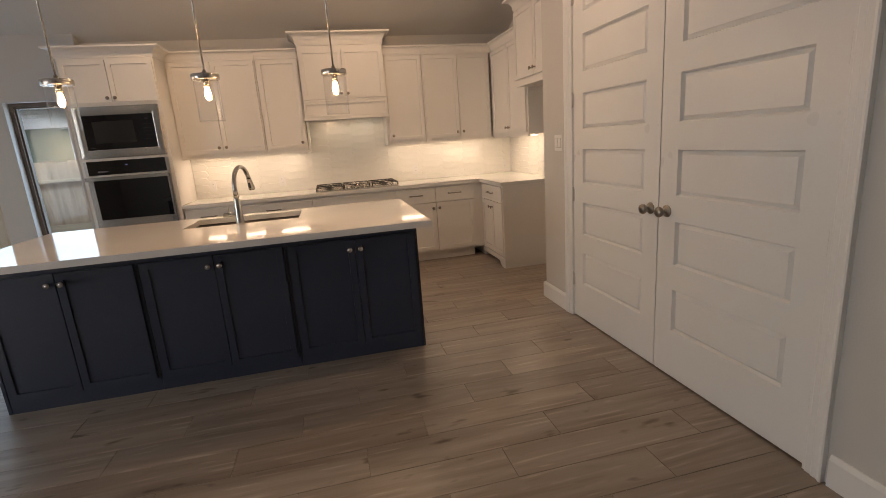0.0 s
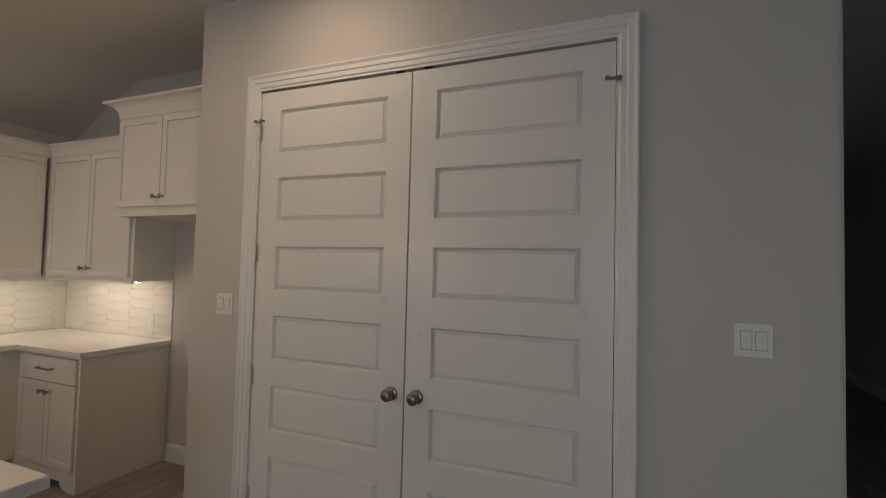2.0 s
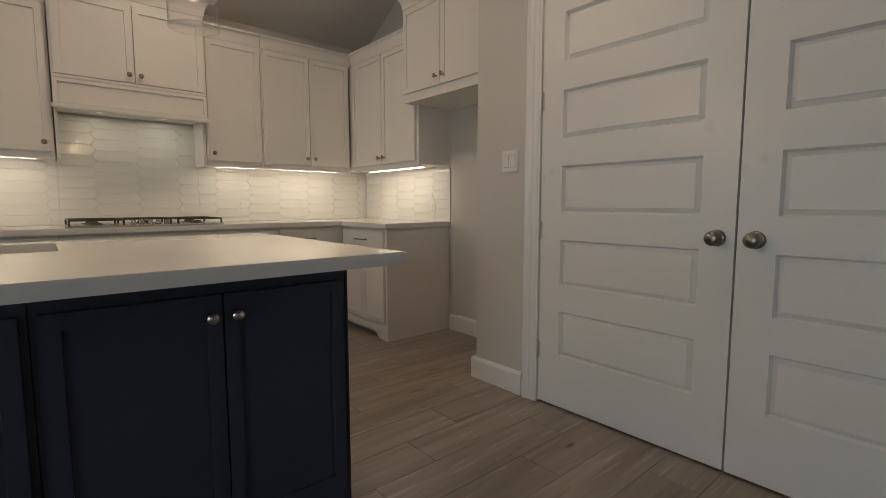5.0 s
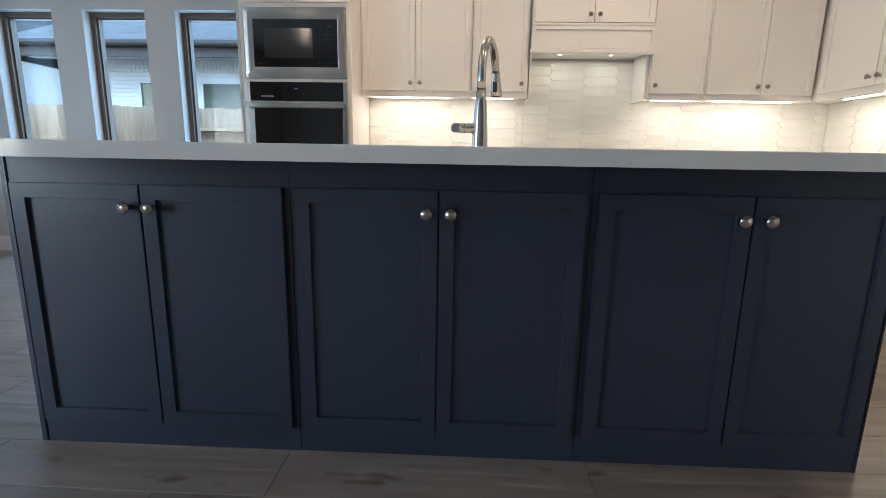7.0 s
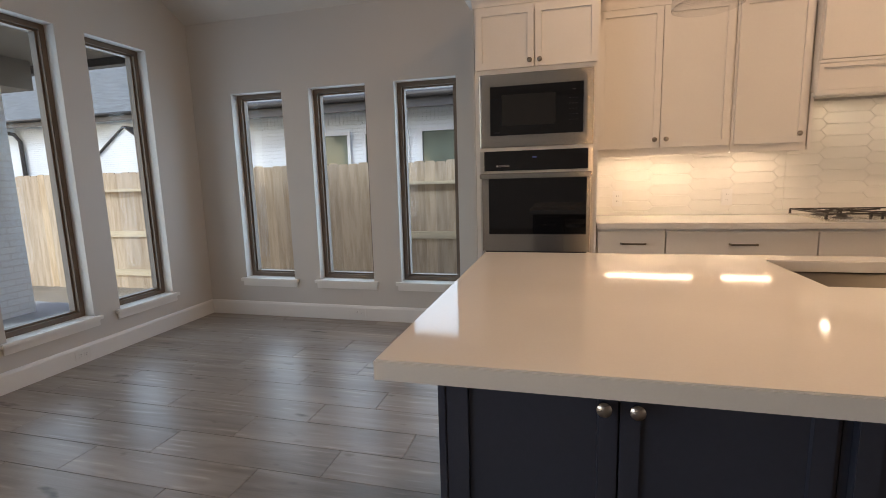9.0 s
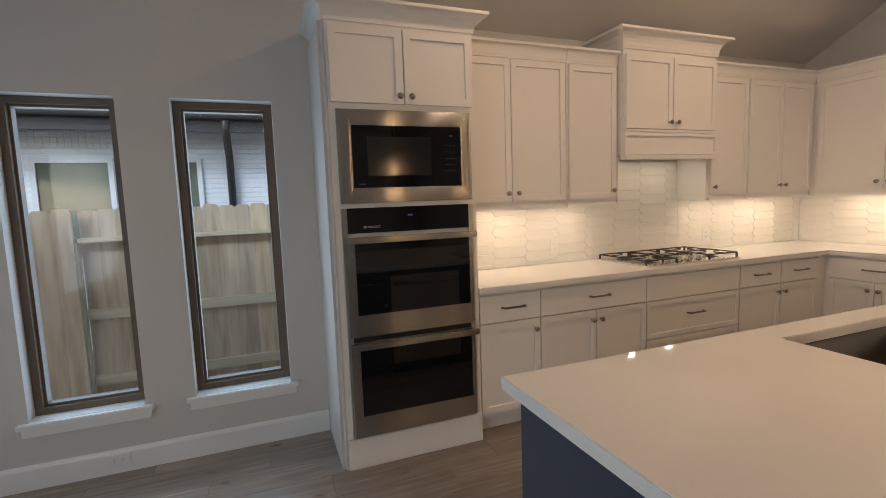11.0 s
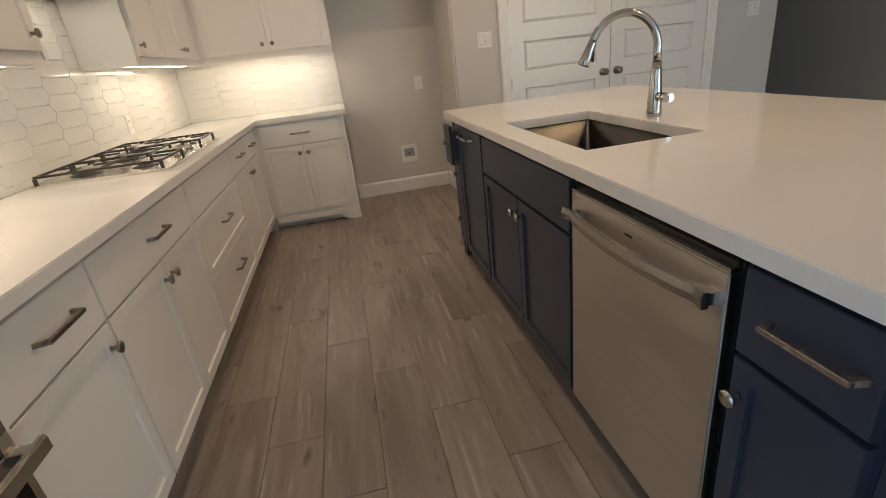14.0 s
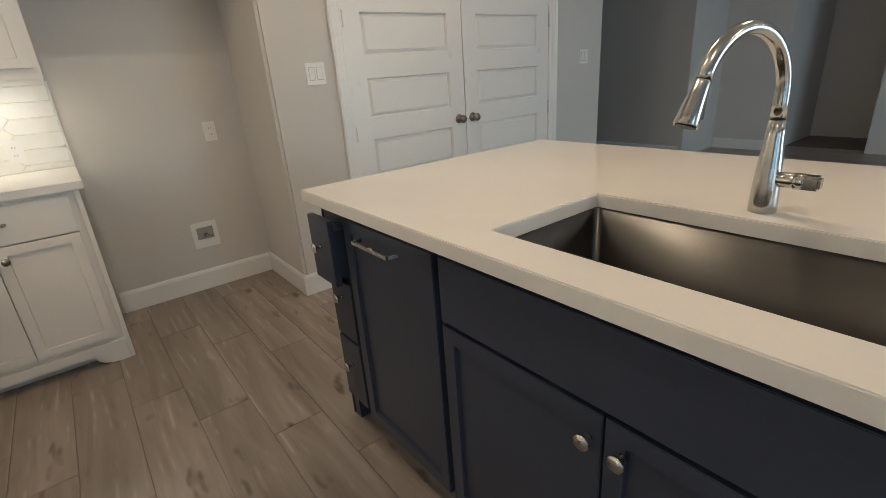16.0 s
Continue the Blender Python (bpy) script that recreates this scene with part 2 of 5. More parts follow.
# ---- mesh helpers ----
def box(bm, x0, x1, y0, y1, z0, z1, bevel=0.0):
    vs = [bm.verts.new(c) for c in ((x0, y0, z0), (x1, y0, z0), (x1, y1, z0), (x0, y1, z0), (x0, y0, z1), (x1, y0, z1), (x1, y1, z1), (x0, y1, z1))]
    fs = [bm.faces.new([vs[i] for i in f]) for f in ((3, 2, 1, 0), (4, 5, 6, 7), (0, 1, 5, 4), (1, 2, 6, 5), (2, 3, 7, 6), (3, 0, 4, 7))]
    if bevel:
        es = {e for f in fs for e in f.edges}
        bmesh.ops.bevel(bm, geom=list(es), offset=bevel, segments=2, affect='EDGES')
    return fs


def boxed(*a, bevel=0.0):
    bm = bmesh.new()
    box(bm, *a, bevel=bevel)
    return bm


def lathe(bm, profile, m=Matrix(), n=24):
    """profile: (radius, height) up the local z."""
    rings = []
    for r, h in profile:
        rings.append([bm.verts.new(m @ Vector((r * math.cos(2 * math.pi * i / n), r * math.sin(2 * math.pi * i / n), h))) for i in range(n)])
    for a, b in zip(rings, rings[1:]):
        for i in range(n):
            f = bm.faces.new((a[i], a[(i + 1) % n], b[(i + 1) % n], b[i]))
            f.smooth = True
    if profile[0][0] > 0:
        bm.faces.new(list(reversed(rings[0])))
    if profile[-1][0] > 0:
        bm.faces.new(rings[-1])


def tube(bm, pts, radii, n=16, caps=True):
    pts = [Vector(p) for p in pts]
    rings = []
    side = None
    for i, p in enumerate(pts):
        d = (pts[min(i + 1, len(pts) - 1)] - pts[max(i - 1, 0)]).normalized()
        if side is None:
            side = d.orthogonal().normalized()
        side = (side - d * side.dot(d)).normalized()
        up = d.cross(side)
        r = radii[i] if isinstance(radii, (list, tuple)) else radii
        rings.append([bm.verts.new(p + r * (math.cos(2 * math.pi * k / n) * side + math.sin(2 * math.pi * k / n) * up)) for k in range(n)])
    for a, b in zip(rings, rings[1:]):
        for k in range(n):
            f = bm.faces.new((a[k], a[(k + 1) % n], b[(k + 1) % n], b[k]))
            f.smooth = True
    if caps:
        bm.faces.new(list(reversed(rings[0])))
        bm.faces.new(rings[-1])


def mesh_of(name, bm, material):
    bmesh.ops.recalc_face_normals(bm, faces=bm.faces)
    me = bpy.data.meshes.new(name)
    bm.to_mesh(me)
    bm.free()
    me.materials.append(material)
    return me


def part(name, bm, material, parent, label=""):
    me = bm if isinstance(bm, bpy.types.Mesh) else mesh_of(name, bm, material)
    ob = new(name, me)
    ob.parent = parent
    return tagged(ob, label)


def single(name, bm, material, label, category, kind="", group="", m=None):
    ob = new(name, mesh_of(name, bm, material))
    if m is not None:
        ob.matrix_world = m
    return tagged(ob, label, category, group, kind)


def thing(name, m, label, category, group="", kind=""):
    ob = new(name)
    ob.empty_display_size = 0.1
    ob.matrix_world = m
    return tagged(ob, label, category, group, kind)


def profile_run(bm, pts, m, length):
    """A closed outline (depth, height) drawn out along the local x."""
    a = [bm.verts.new(m @ Vector((0, p[0], p[1]))) for p in pts]
    b = [bm.verts.new(m @ Vector((length, p[0], p[1]))) for p in pts]
    n = len(pts)
    for i in range(n):
        bm.faces.new((a[i], a[(i + 1) % n], b[(i + 1) % n], b[i]))
    bm.faces.new(list(reversed(a)))
    bm.faces.new(b)


# ---- room shell ----
XL, XR, PX = -2.75, 4.63, 4.0
YW, YP, YE = -0.11, -2.28, -5.345
FLAT = 3.04
WINDOWS_N = ((-2.335, -1.82), (-1.557, -1.03), (-0.775, -0.25))
WINDOWS_W = ((-1.09, -0.575), (-1.87, -1.30))
WZ0, WZ1 = 0.36, 2.045
LZ0, LZ1 = 0.31, 2.345


def pierced(bm, a0, a1, z1, holes, put):
    """A wall from a0 to a1, floor to z1, with holes (h0, h1, bottom, top); put(a0, a1, z0, z1) adds one block."""
    at = a0
    for h0, h1, b, t in sorted(holes):
        put(at, h0, 0.0, z1)
        if b > 0:
            put(h0, h1, 0.0, b)
        put(h0, h1, t, z1)
        at = h1
    put(at, a1, 0.0, z1)


bm = bmesh.new()
pierced(bm, XL - 0.16, -0.03, 2.85, [(a, b, WZ0, WZ1) for a, b in WINDOWS_N], lambda a, b, c, d: box(bm, a, b, YW, YW + 0.18, c, d))
single("wall_north_dining", bm, WALL, "light grey painted wall with three tall windows", "wall", "structure")
single("wall_north_kitchen", boxed(-0.03, XR + 0.15, 0.0, 0.16, 0, 2.85), WALL, "grey painted wall behind the kitchen cabinets", "wall", "structure")
bm = bmesh.new()
PATIO = (-3.32, -2.42, 0.0, 2.06)
LIVING = (-6.9, -4.1, 0.3, 2.4)
pierced(bm, -8.77, YW, 3.1, [(a, b, LZ0, LZ1) for a, b in WINDOWS_W] + [PATIO, LIVING], lambda a, b, c, d: box(bm, XL - 0.18, XL, a, b, c, d))
single("wall_west", bm, WALL, "light grey painted wall with tall narrow windows", "wall", "structure")
single("wall_east_kitchen", boxed(XR, XR + 0.15, YP, 0.0, 0, 3.1), WALL, "grey painted wall behind the fridge recess", "wall", "structure")
bm = bmesh.new()
box(bm, PX + 0.12, XR + 0.15, YP - 0.13, YP, 0, 3.1)
single("wall_pantry_return", bm, WALL, "grey painted side wall of the fridge recess", "wall", "structure")
DL, DM, DR, DH = -2.765, -3.685, -4.605, 2.48
bm = bmesh.new()
pierced(bm, YE, YP, 3.1, [(DR - 0.02, DL + 0.02, 0.0, DH + 0.02)], lambda a, b, c, d: box(bm, PX, PX + 0.12, a, b, c, d))
bmesh.ops.bevel(bm, geom=[e for e in bm.edges if abs(e.verts[0].co.z - e.verts[1].co.z) > 2.5 and abs(e.verts[0].co.x - PX) < 1e-4 and (abs(e.verts[0].co.y - YP) < 1e-4 or abs(e.verts[0].co.y - YE) < 1e-4)], offset=0.018, segments=4, affect='EDGES')
single("wall_pantry", bm, WALL, "grey painted wall around the white double doors", "wall", "structure")
single("wall_pantry_back", boxed(PX + 0.13, 14.5, YE, YE + 0.12, 0, 3.1), WALL, "grey painted hallway wall", "wall", "structure")
single("wall_pantry_inside", boxed(PX + 0.9, PX + 1.0, YE + 0.12, YP - 0.13, 0, 3.1), WALL, "plain wall inside the pantry", "wall", "structure")
bm = bmesh.new()
pierced(bm, 4.25, 14.5, 3.1, [(7.3, 9.4, 0.9, 2.25)], lambda a, b, c, d: box(bm, a, b, -7.72, -7.6, c, d))
single("wall_hall_south", bm, WALL, "dim grey hallway wall with a shelf niche", "wall", "structure")
bm = bmesh.new()
for a in ((7.0, 9.7, -8.22, -8.1, 0.5, 2.7), (7.0, 7.28, -8.1, -7.721, 0.5, 2.7), (9.42, 9.7, -8.1, -7.721, 0.5, 2.7), (7.28, 9.42, -8.1, -7.721, 2.4, 2.7), (7.28, 9.42, -8.1, -7.721, 0.5, 0.86)):
    box(bm, *a)
single("wall_hall_niche", bm, WALL, "dim grey walls of the shelf niche", "wall", "structure")
single("wall_hall_end", boxed(14.5, 14.62, -7.72, YE + 0.12, 0, 3.1), WALL, "dim grey wall at the end of the hallway", "wall", "structure")
single("wall_hall_corner", boxed(4.25, 4.37, -8.62, -7.72, 0, 3.1), WALL, "grey painted wall corner by the entry", "wall", "structure")
single("wall_entry_south", boxed(3.5, 4.25, -8.62, -8.5, 0, 3.1), WALL, "dim grey wall by the entry", "wall", "structure")
single("wall_entry_side", boxed(3.5, 3.62, -10.0, -8.62, 0, 3.1), WALL, "dim grey side wall of the entry", "wall", "structure")
single("wall_entry_end", boxed(2.5, 3.62, -10.12, -10.0, 0, 3.1), WALL, "dim grey end wall of the entry", "wall", "structure")
single("wall_entry_west", boxed(2.5, 2.62, -10.0, -8.771, 0, 3.1), WALL, "dim grey side wall of the entry", "wall", "structure")
single("wall_south", boxed(XL, 2.5, -8.89, -8.77, 0, 3.1), WALL, "plain grey wall closing the living room", "wall", "structure")
bm = bmesh.new()
BREAK = -0.78
EAVE = 2.60
v = [bm.verts.new(c) for c in ((XL - 0.2, 0.02, EAVE), (XR + 0.2, 0.02, EAVE), (XR + 0.2, BREAK, FLAT), (XL - 0.2, BREAK, FLAT), (XL - 0.2, 0.02, EAVE + 0.25), (XR + 0.2, 0.02, EAVE + 0.25), (XR + 0.2, BREAK, FLAT + 0.15), (XL - 0.2, BREAK, FLAT + 0.15))]
for f in ((0, 1, 2, 3), (4, 7, 6, 5), (0, 4, 5, 1), (3, 2, 6, 7), (0, 3, 7, 4), (1, 5, 6, 2)):
    bm.faces.new([v[i] for i in f])
box(bm, XL - 0.2, 14.7, -10.2, BREAK, FLAT, FLAT + 0.15)
single("ceiling", bm, CEIL, "grey painted ceiling sloping down to the kitchen wall", "ceiling", "structure")
single("floor", boxed(XL - 0.18, 14.6, -10.1, 0.16, -0.3, -0.006), SUBFLOOR, "brown wood-look plank floor", "floor", "structure")
single("floor_hall", boxed(PX + 0.9, 14.5, -7.6, YE, -0.006, 0.0), PLANK, "dark wood-look floor of the hallway", "floor", "structure")


# ---- trim ----
BOARD = ((0, 0), (0, 0.133), (-0.006, 0.133), (-0.010, 0.126), (-0.0145, 0.112), (-0.0145, 0))


def baseboard(x, y, turn, length):
    bm = bmesh.new()
    profile_run(bm, BOARD, Matrix(), length)
    return single("baseboard", bm, TRIM, "white painted baseboard along the wall", "baseboard", "structure", "baseboards", pose(x, y, 0, 0, 0, turn))


baseboard(XL, YW, 0, -0.035 - XL)
baseboard(XL, -2.33, 90, 2.33 + YW - 0.015)
baseboard(XR, -1.34, -90, 0.94 - 0.015)
baseboard(XR, YP, 180, XR - PX + 0.0145)
baseboard(PX, YP, -90, (YP - DL) - 0.105)
baseboard(PX, DR - 0.105, -90, (DR - 0.105) - YE)
bm = bmesh.new()
profile_run(bm, BOARD, Matrix(), 10.1)
single("baseboard", bm, TRIM, "white painted baseboard along the hallway", "baseboard", "structure", "baseboards", pose(14.4, -7.6, 0, 0, 0, 180))
bm = bmesh.new()
profile_run(bm, BOARD, Matrix(), 0.74)
single("baseboard", bm, TRIM, "white painted baseboard by the entry", "baseboard", "structure", "baseboards", pose(4.24, -8.5, 0, 0, 0, 180))

CASING = ((0, 0), (0, 0.085), (-0.022, 0.085), (-0.024, 0.078), (-0.0165, 0.064), (-0.0165, 0.044), (-0.012, 0.038), (-0.012, 0.016), (-0.007, 0.009), (-0.007, 0))


def casing(m, w, h, name):
    """White moulding around an opening of width w and height h; local x along the wall, local -y into the room."""
    ob = thing(name, m, "white painted door casing with stepped moulding", "door casing", "", "structure")
    for x, turn, ln, nm in ((0.0, None, h, "left_casing"), (w, None, h, "right_casing")):
        bm = bmesh.new()
        s = -1 if nm == "left_casing" else 1
        pts = [(p[1] * s + x, p[0]) for p in CASING]
        lo = [bm.verts.new((a, b, 0)) for a, b in pts]
        hi = [bm.verts.new((a, b, ln + abs(a - x))) for a, b in pts]
        n = len(pts)
        for i in range(n):
            bm.faces.new((lo[i], lo[(i + 1) % n], hi[(i + 1) % n], hi[i]))
        bm.faces.new(lo)
        bm.faces.new(hi)
        part(nm, bm, TRIM, ob)
    bm = bmesh.new()
    lo = [bm.verts.new((-p[1], p[0], h + p[1])) for p in CASING]
    hi = [bm.verts.new((w + p[1], p[0], h + p[1])) for p in CASING]
    n = len(CASING)
    for i in range(n):
        bm.faces.new((lo[i], lo[(i + 1) % n], hi[(i + 1) % n], hi[i]))
    bm.faces.new(lo)
    bm.faces.new(hi)
    part("head_casing", bm, TRIM, ob)
    bm = bmesh.new()
    box(bm, -0.018, 0.0, 0, 0.118, 0, h)
    box(bm, w, w + 0.018, 0, 0.118, 0, h)
    box(bm, -0.018, w + 0.018, 0, 0.118, h, h + 0.018)
    part("jamb", bm, TRIM, ob)
    return ob


def panelled(w, h, stile, zs, thick=0.04):
    """A door leaf with raised panels; front at local y 0, looking to -y. zs: (bottom, top) of each panel."""
    bm = bmesh.new()
    xs = [0, stile, w - stile, w]
    cuts = [0.0] + [c for z in sorted(zs) for c in z] + [h]
    grid = [[bm.verts.new((x, 0, z)) for x in xs] for z in cuts]
    cells = []
    for j in range(len(cuts) - 1):
        for i in range(3):
            f = bm.faces.new((grid[j][i], grid[j][i + 1], grid[j + 1][i + 1], grid[j + 1][i]))
            if i == 1 and j % 2 == 1:
                cells.append(f)
    bmesh.ops.recalc_face_normals(bm, faces=bm.faces)
    if cells[0].normal.y > 0:
        bmesh.ops.reverse_faces(bm, faces=bm.faces)
    bmesh.ops.inset_individual(bm, faces=cells, thickness=0.002, depth=-0.004)
    bm.normal_update()
    bmesh.ops.inset_individual(bm, faces=cells, thickness=0.010, depth=-0.016)
    bm.normal_update()
    bmesh.ops.inset_individual(bm, faces=cells, thickness=0.024, depth=0.0135)
    bm.normal_update()
    bmesh.ops.inset_individual(bm, faces=cells, thickness=0.0015, depth=0.0022)
    b = [bm.verts.new(c) for c in ((0, thick, 0), (w, thick, 0), (w, thick, h), (0, thick, h))]
    bm.faces.new((b[1], b[0], b[3], b[2]))
    left = [g[0] for g in grid]
    right = [g[-1] for g in grid]
    bm.faces.new(left + [b[3], b[0]])
    bm.faces.new([b[1], b[2]] + list(reversed(right)))
    bm.faces.new([b[0], b[1]] + list(reversed(grid[0])))
    bm.faces.new(grid[-1] + [b[2], b[3]])
    return bm


def round_knob(parent, x, z, y=0.0):
    bm = bmesh.new()
    m = pose(x, y, z, 90)
    lathe(bm, [(0.033, 0), (0.033, 0.004), (0.026, 0.008), (0.011, 0.011), (0.010, 0.026), (0.018, 0.032), (0.027, 0.042), (0.029, 0.052), (0.024, 0.061), (0.012, 0.066), (0.0, 0.067)], m, 28)
    return part("door_knob", bm, BRONZE, parent, "round satin nickel door knob")


def hinge(parent, x, z, pin=False):
    bm = bmesh.new()
    lathe(bm, [(0.006, -0.05), (0.006, 0.05), (0.004, 0.055)], pose(x, -0.006, z), 10)
    box(bm, x - 0.004, x + 0.016 if x < 0.1 else x + 0.004, -0.002, 0.001, z - 0.045, z + 0.045)
    if pin:
        b2 = bmesh.new()
        s = 1 if x < 0.1 else -1
        box(b2, min(x, x + s * 0.04) - 0.004, max(x, x + s * 0.04) + 0.004, -0.034, -0.024, z + 0.056, z + 0.065)
        box(b2, x - 0.005, x + 0.005, -0.024, -0.002, z + 0.056, z + 0.065)
        lathe(b2, [(0.006, 0), (0.009, 0.014)], pose(x + s * 0.035, -0.034, z + 0.060, 90), 10)
        lathe(b2, [(0.008, 0), (0.008, 0.012)], pose(x - s * 0.012, -0.026, z + 0.060, 90), 10)
        part("hinge_pin_stop", b2, BRONZE, parent, "dark hinge-pin door stop")
    return part("hinge", bm, HINGE, parent, "satin nickel hinge")


casing(pose(PX, DL + 0.003, 0, 0, 0, -90), DL - DR + 0.006, DH + 0.006, "door_casing")
PANELS = [(2.125 - 0.371 * k, 2.36 - 0.371 * k) for k in range(6)]
for nm, y0, kx, hx in (("door_1", DL, 0.915 - 0.062, -0.003), ("door_2", DM - 0.004, 0.062, 0.92)):
    d = thing(nm, pose(PX + 0.006, y0, 0.012, 0, 0, -90), "closed white six-panel pantry door", "door", "pantry doors", "structure")
    part("leaf", panelled(0.9155, DH - 0.015, 0.127, PANELS), DOORP, d)
    round_knob(d, kx, 0.925)
    for k, hz in enumerate((0.28, 0.92, 1.58, 2.24)):
        hinge(d, hx, hz, k == 3)
bm = bmesh.new()
for yy in (DM + 0.09, DM - 0.06):
    box(bm, PX + 0.003, PX + 0.03, yy - 0.045, yy, DH - 0.0025, DH + 0.005)
single("ball_catch", bm, BLACKP, "dark ball catch plates above the pantry doors", "door catch", "structure")


# grey that paints the shade in the slit around each rocker
surface_gap = surface("plate_gap_shadow_grey", (0.42, 0.41, 0.40), 0.6)


def plate(m, gangs, w, h, label, sockets=False):
    """A wall plate; local x along the wall, -y into the room, centre at the origin."""
    ob = thing("outlet" if sockets else "light_switch", m, label, "outlet" if sockets else "light switch", "wall plates")
    part("cover_plate", boxed(-w / 2, w / 2, -0.006, 0, -h / 2, h / 2, bevel=0.0025), PLASTIC, ob)
    for g in range(gangs):
        cx = (g - (gangs - 1) / 2) * 0.046
        bm = bmesh.new()
        if sockets:
            for s in (-1, 1):
                box(bm, cx - 0.017, cx + 0.017, -0.0085, -0.006, s * 0.02 - 0.014, s * 0.02 + 0.014, bevel=0.002)
            part("socket", bm, PLASTIC, ob)
            for s in (-1, 1):
                for dx in (-0.006, 0.006):
                    part("slot", boxed(cx + dx - 0.001, cx + dx + 0.001, -0.0092, -0.0084, s * 0.02 - 0.003, s * 0.02 + 0.006), BLACKP, ob)
        else:
            box(bm, cx - 0.0165, cx + 0.0165, -0.0085, -0.006, -0.033, 0.033, bevel=0.001)
            bmesh.ops.rotate(bm, verts=bm.verts, cent=(0, -0.007, 0), matrix=Matrix.Rotation(radians(2), 3, 'X'))
            part("rocker", bm, PLASTIC, ob)
            part("rocker_gap_shade", boxed(cx - 0.0185, cx + 0.0185, -0.0064, -0.0061, -0.035, 0.035), surface_gap, ob)
    return ob


plate(pose(PX - 0.001, -2.555, 1.305, 0, 0, -90), 2, 0.118, 0.118, "white two-rocker light switch beside the pantry doors")
plate(pose(PX - 0.001, -5.075, 1.305, 0, 0, -90), 2, 0.118, 0.118, "white two-rocker light switch beside the pantry doors")
plate(pose(XL + 0.001, -2.175, 1.275, 0, 0, 90), 4, 0.21, 0.118, "white four-rocker light switch by the patio door")
plate(pose(XL + 0.0155, -1.435, 0.068, 0, 90, 90), 1, 0.072, 0.116, "white outlet set in the baseboard", True)
plate(pose(-1.18, YW - 0.0155, 0.075, 0, 90, 0), 1, 0.072, 0.116, "white outlet set in the baseboard", True)
plate(pose(XR - 0.001, -2.07, 1.015, 0, 0, -90), 1, 0.072, 0.118, "white outlet in the fridge recess", True)
plate(pose(0.99, -0.009, 1.05, 0, 0, 0), 1, 0.072, 0.118, "white outlet on the tiled backsplash", True)
plate(pose(1.75, -0.009, 1.05, 0, 0, 0), 1, 0.072, 0.118, "white outlet on the tiled backsplash", True)
plate(pose(3.35, -0.009, 1.05, 0, 0, 0), 1, 0.072, 0.118, "white outlet on the tiled backsplash", True)
plate(pose(XR - 0.009, -1.12, 1.03, 0, 0, -90), 1, 0.072, 0.118, "white outlet on the tiled backsplash", True)

plate(pose(PX - 0.001, -5.219, 0.378, 0, 0, -90), 1, 0.072, 0.118, "white outlet low on the pantry wall", True)

# ice-maker water box in the fridge recess
wb = thing("water_supply_box", pose(XR - 0.001, -1.895, 0.37, 0, 0, -90), "white recessed water supply box for the fridge", "water box")
bm = bmesh.new()
for a in ((-0.078, -0.050, -0.085, 0.085), (0.050, 0.078, -0.085, 0.085), (-0.050, 0.050, 0.050, 0.085), (-0.050, 0.050, -0.085, -0.028)):
    box(bm, a[0], a[1], -0.008, 0.0, a[2], a[3])
part("frame", bm, PLASTIC, wb)
bm = bmesh.new()
box(bm, -0.0495, 0.0495, -0.003, -0.001, -0.0275, 0.0495)
box(bm, -0.0495, 0.0495, -0.012, -0.003, -0.0275, -0.018)
# shallow white box; the shade of its depth is put into this grey
part("recess", bm, surface("box_recess_shade_grey", (0.34, 0.33, 0.31), 0.5), wb)
bm = bmesh.new()
lathe(bm, [(0.009, 0), (0.009, 0.02), (0.014, 0.021), (0.014, 0.027)], pose(0, -0.003, 0.0, 90), 14)
part("valve", bm, NICKEL, wb)


# ---- windows ----
def window(name, m, w, z0, z1, label):
    """Local x along the wall, local y outwards, y 0 at the room face of the wall."""
    ob = thing(name, m, label, "window", "", "structure")
    bm = bmesh.new()
    a, t = 0.085, 0.165
    f = 0.037
    box(bm, 0, f, a, t, z0, z1)
    box(bm, w - f, w, a, t, z0, z1)
    box(bm, f, w - f, a, t, z1 - f, z1)
    box(bm, f, w - f, a, t, z0, z0 + f)
    g = 0.014
    box(bm, f, f + g, a + 0.024, t - 0.004, z0 + f, z1 - f)
    box(bm, w - f - g, w - f, a + 0.024, t - 0.004, z0 + f, z1 - f)
    box(bm, f + g, w - f - g, a + 0.024, t - 0.004, z1 - f - g, z1 - f)
    box(bm, f + g, w - f - g, a + 0.024, t - 0.004, z0 + f, z0 + f + g)
    part("window_frame", bm, WFRAME, ob, "dark brown window frame")
    p = part("pane", boxed(f + g, w - f - g, 0.146, 0.150, z0 + f + g, z1 - f - g), PANE, ob)
    p.visible_shadow = False
    bm = bmesh.new()
    box(bm, -0.045, w + 0.045, -0.035, -0.001, z0 - 0.028, z0 + 0.001, bevel=0.004)
    box(bm, 0.001, w - 0.001, -0.001, 0.0845, z0 - 0.002, z0 + 0.002)
    box(bm, -0.03, w + 0.03, -0.014, -0.001, z0 - 0.075, z0 - 0.028, bevel=0.003)
    part("window_sill", bm, TRIM, ob, "white painted window sill")
    return ob


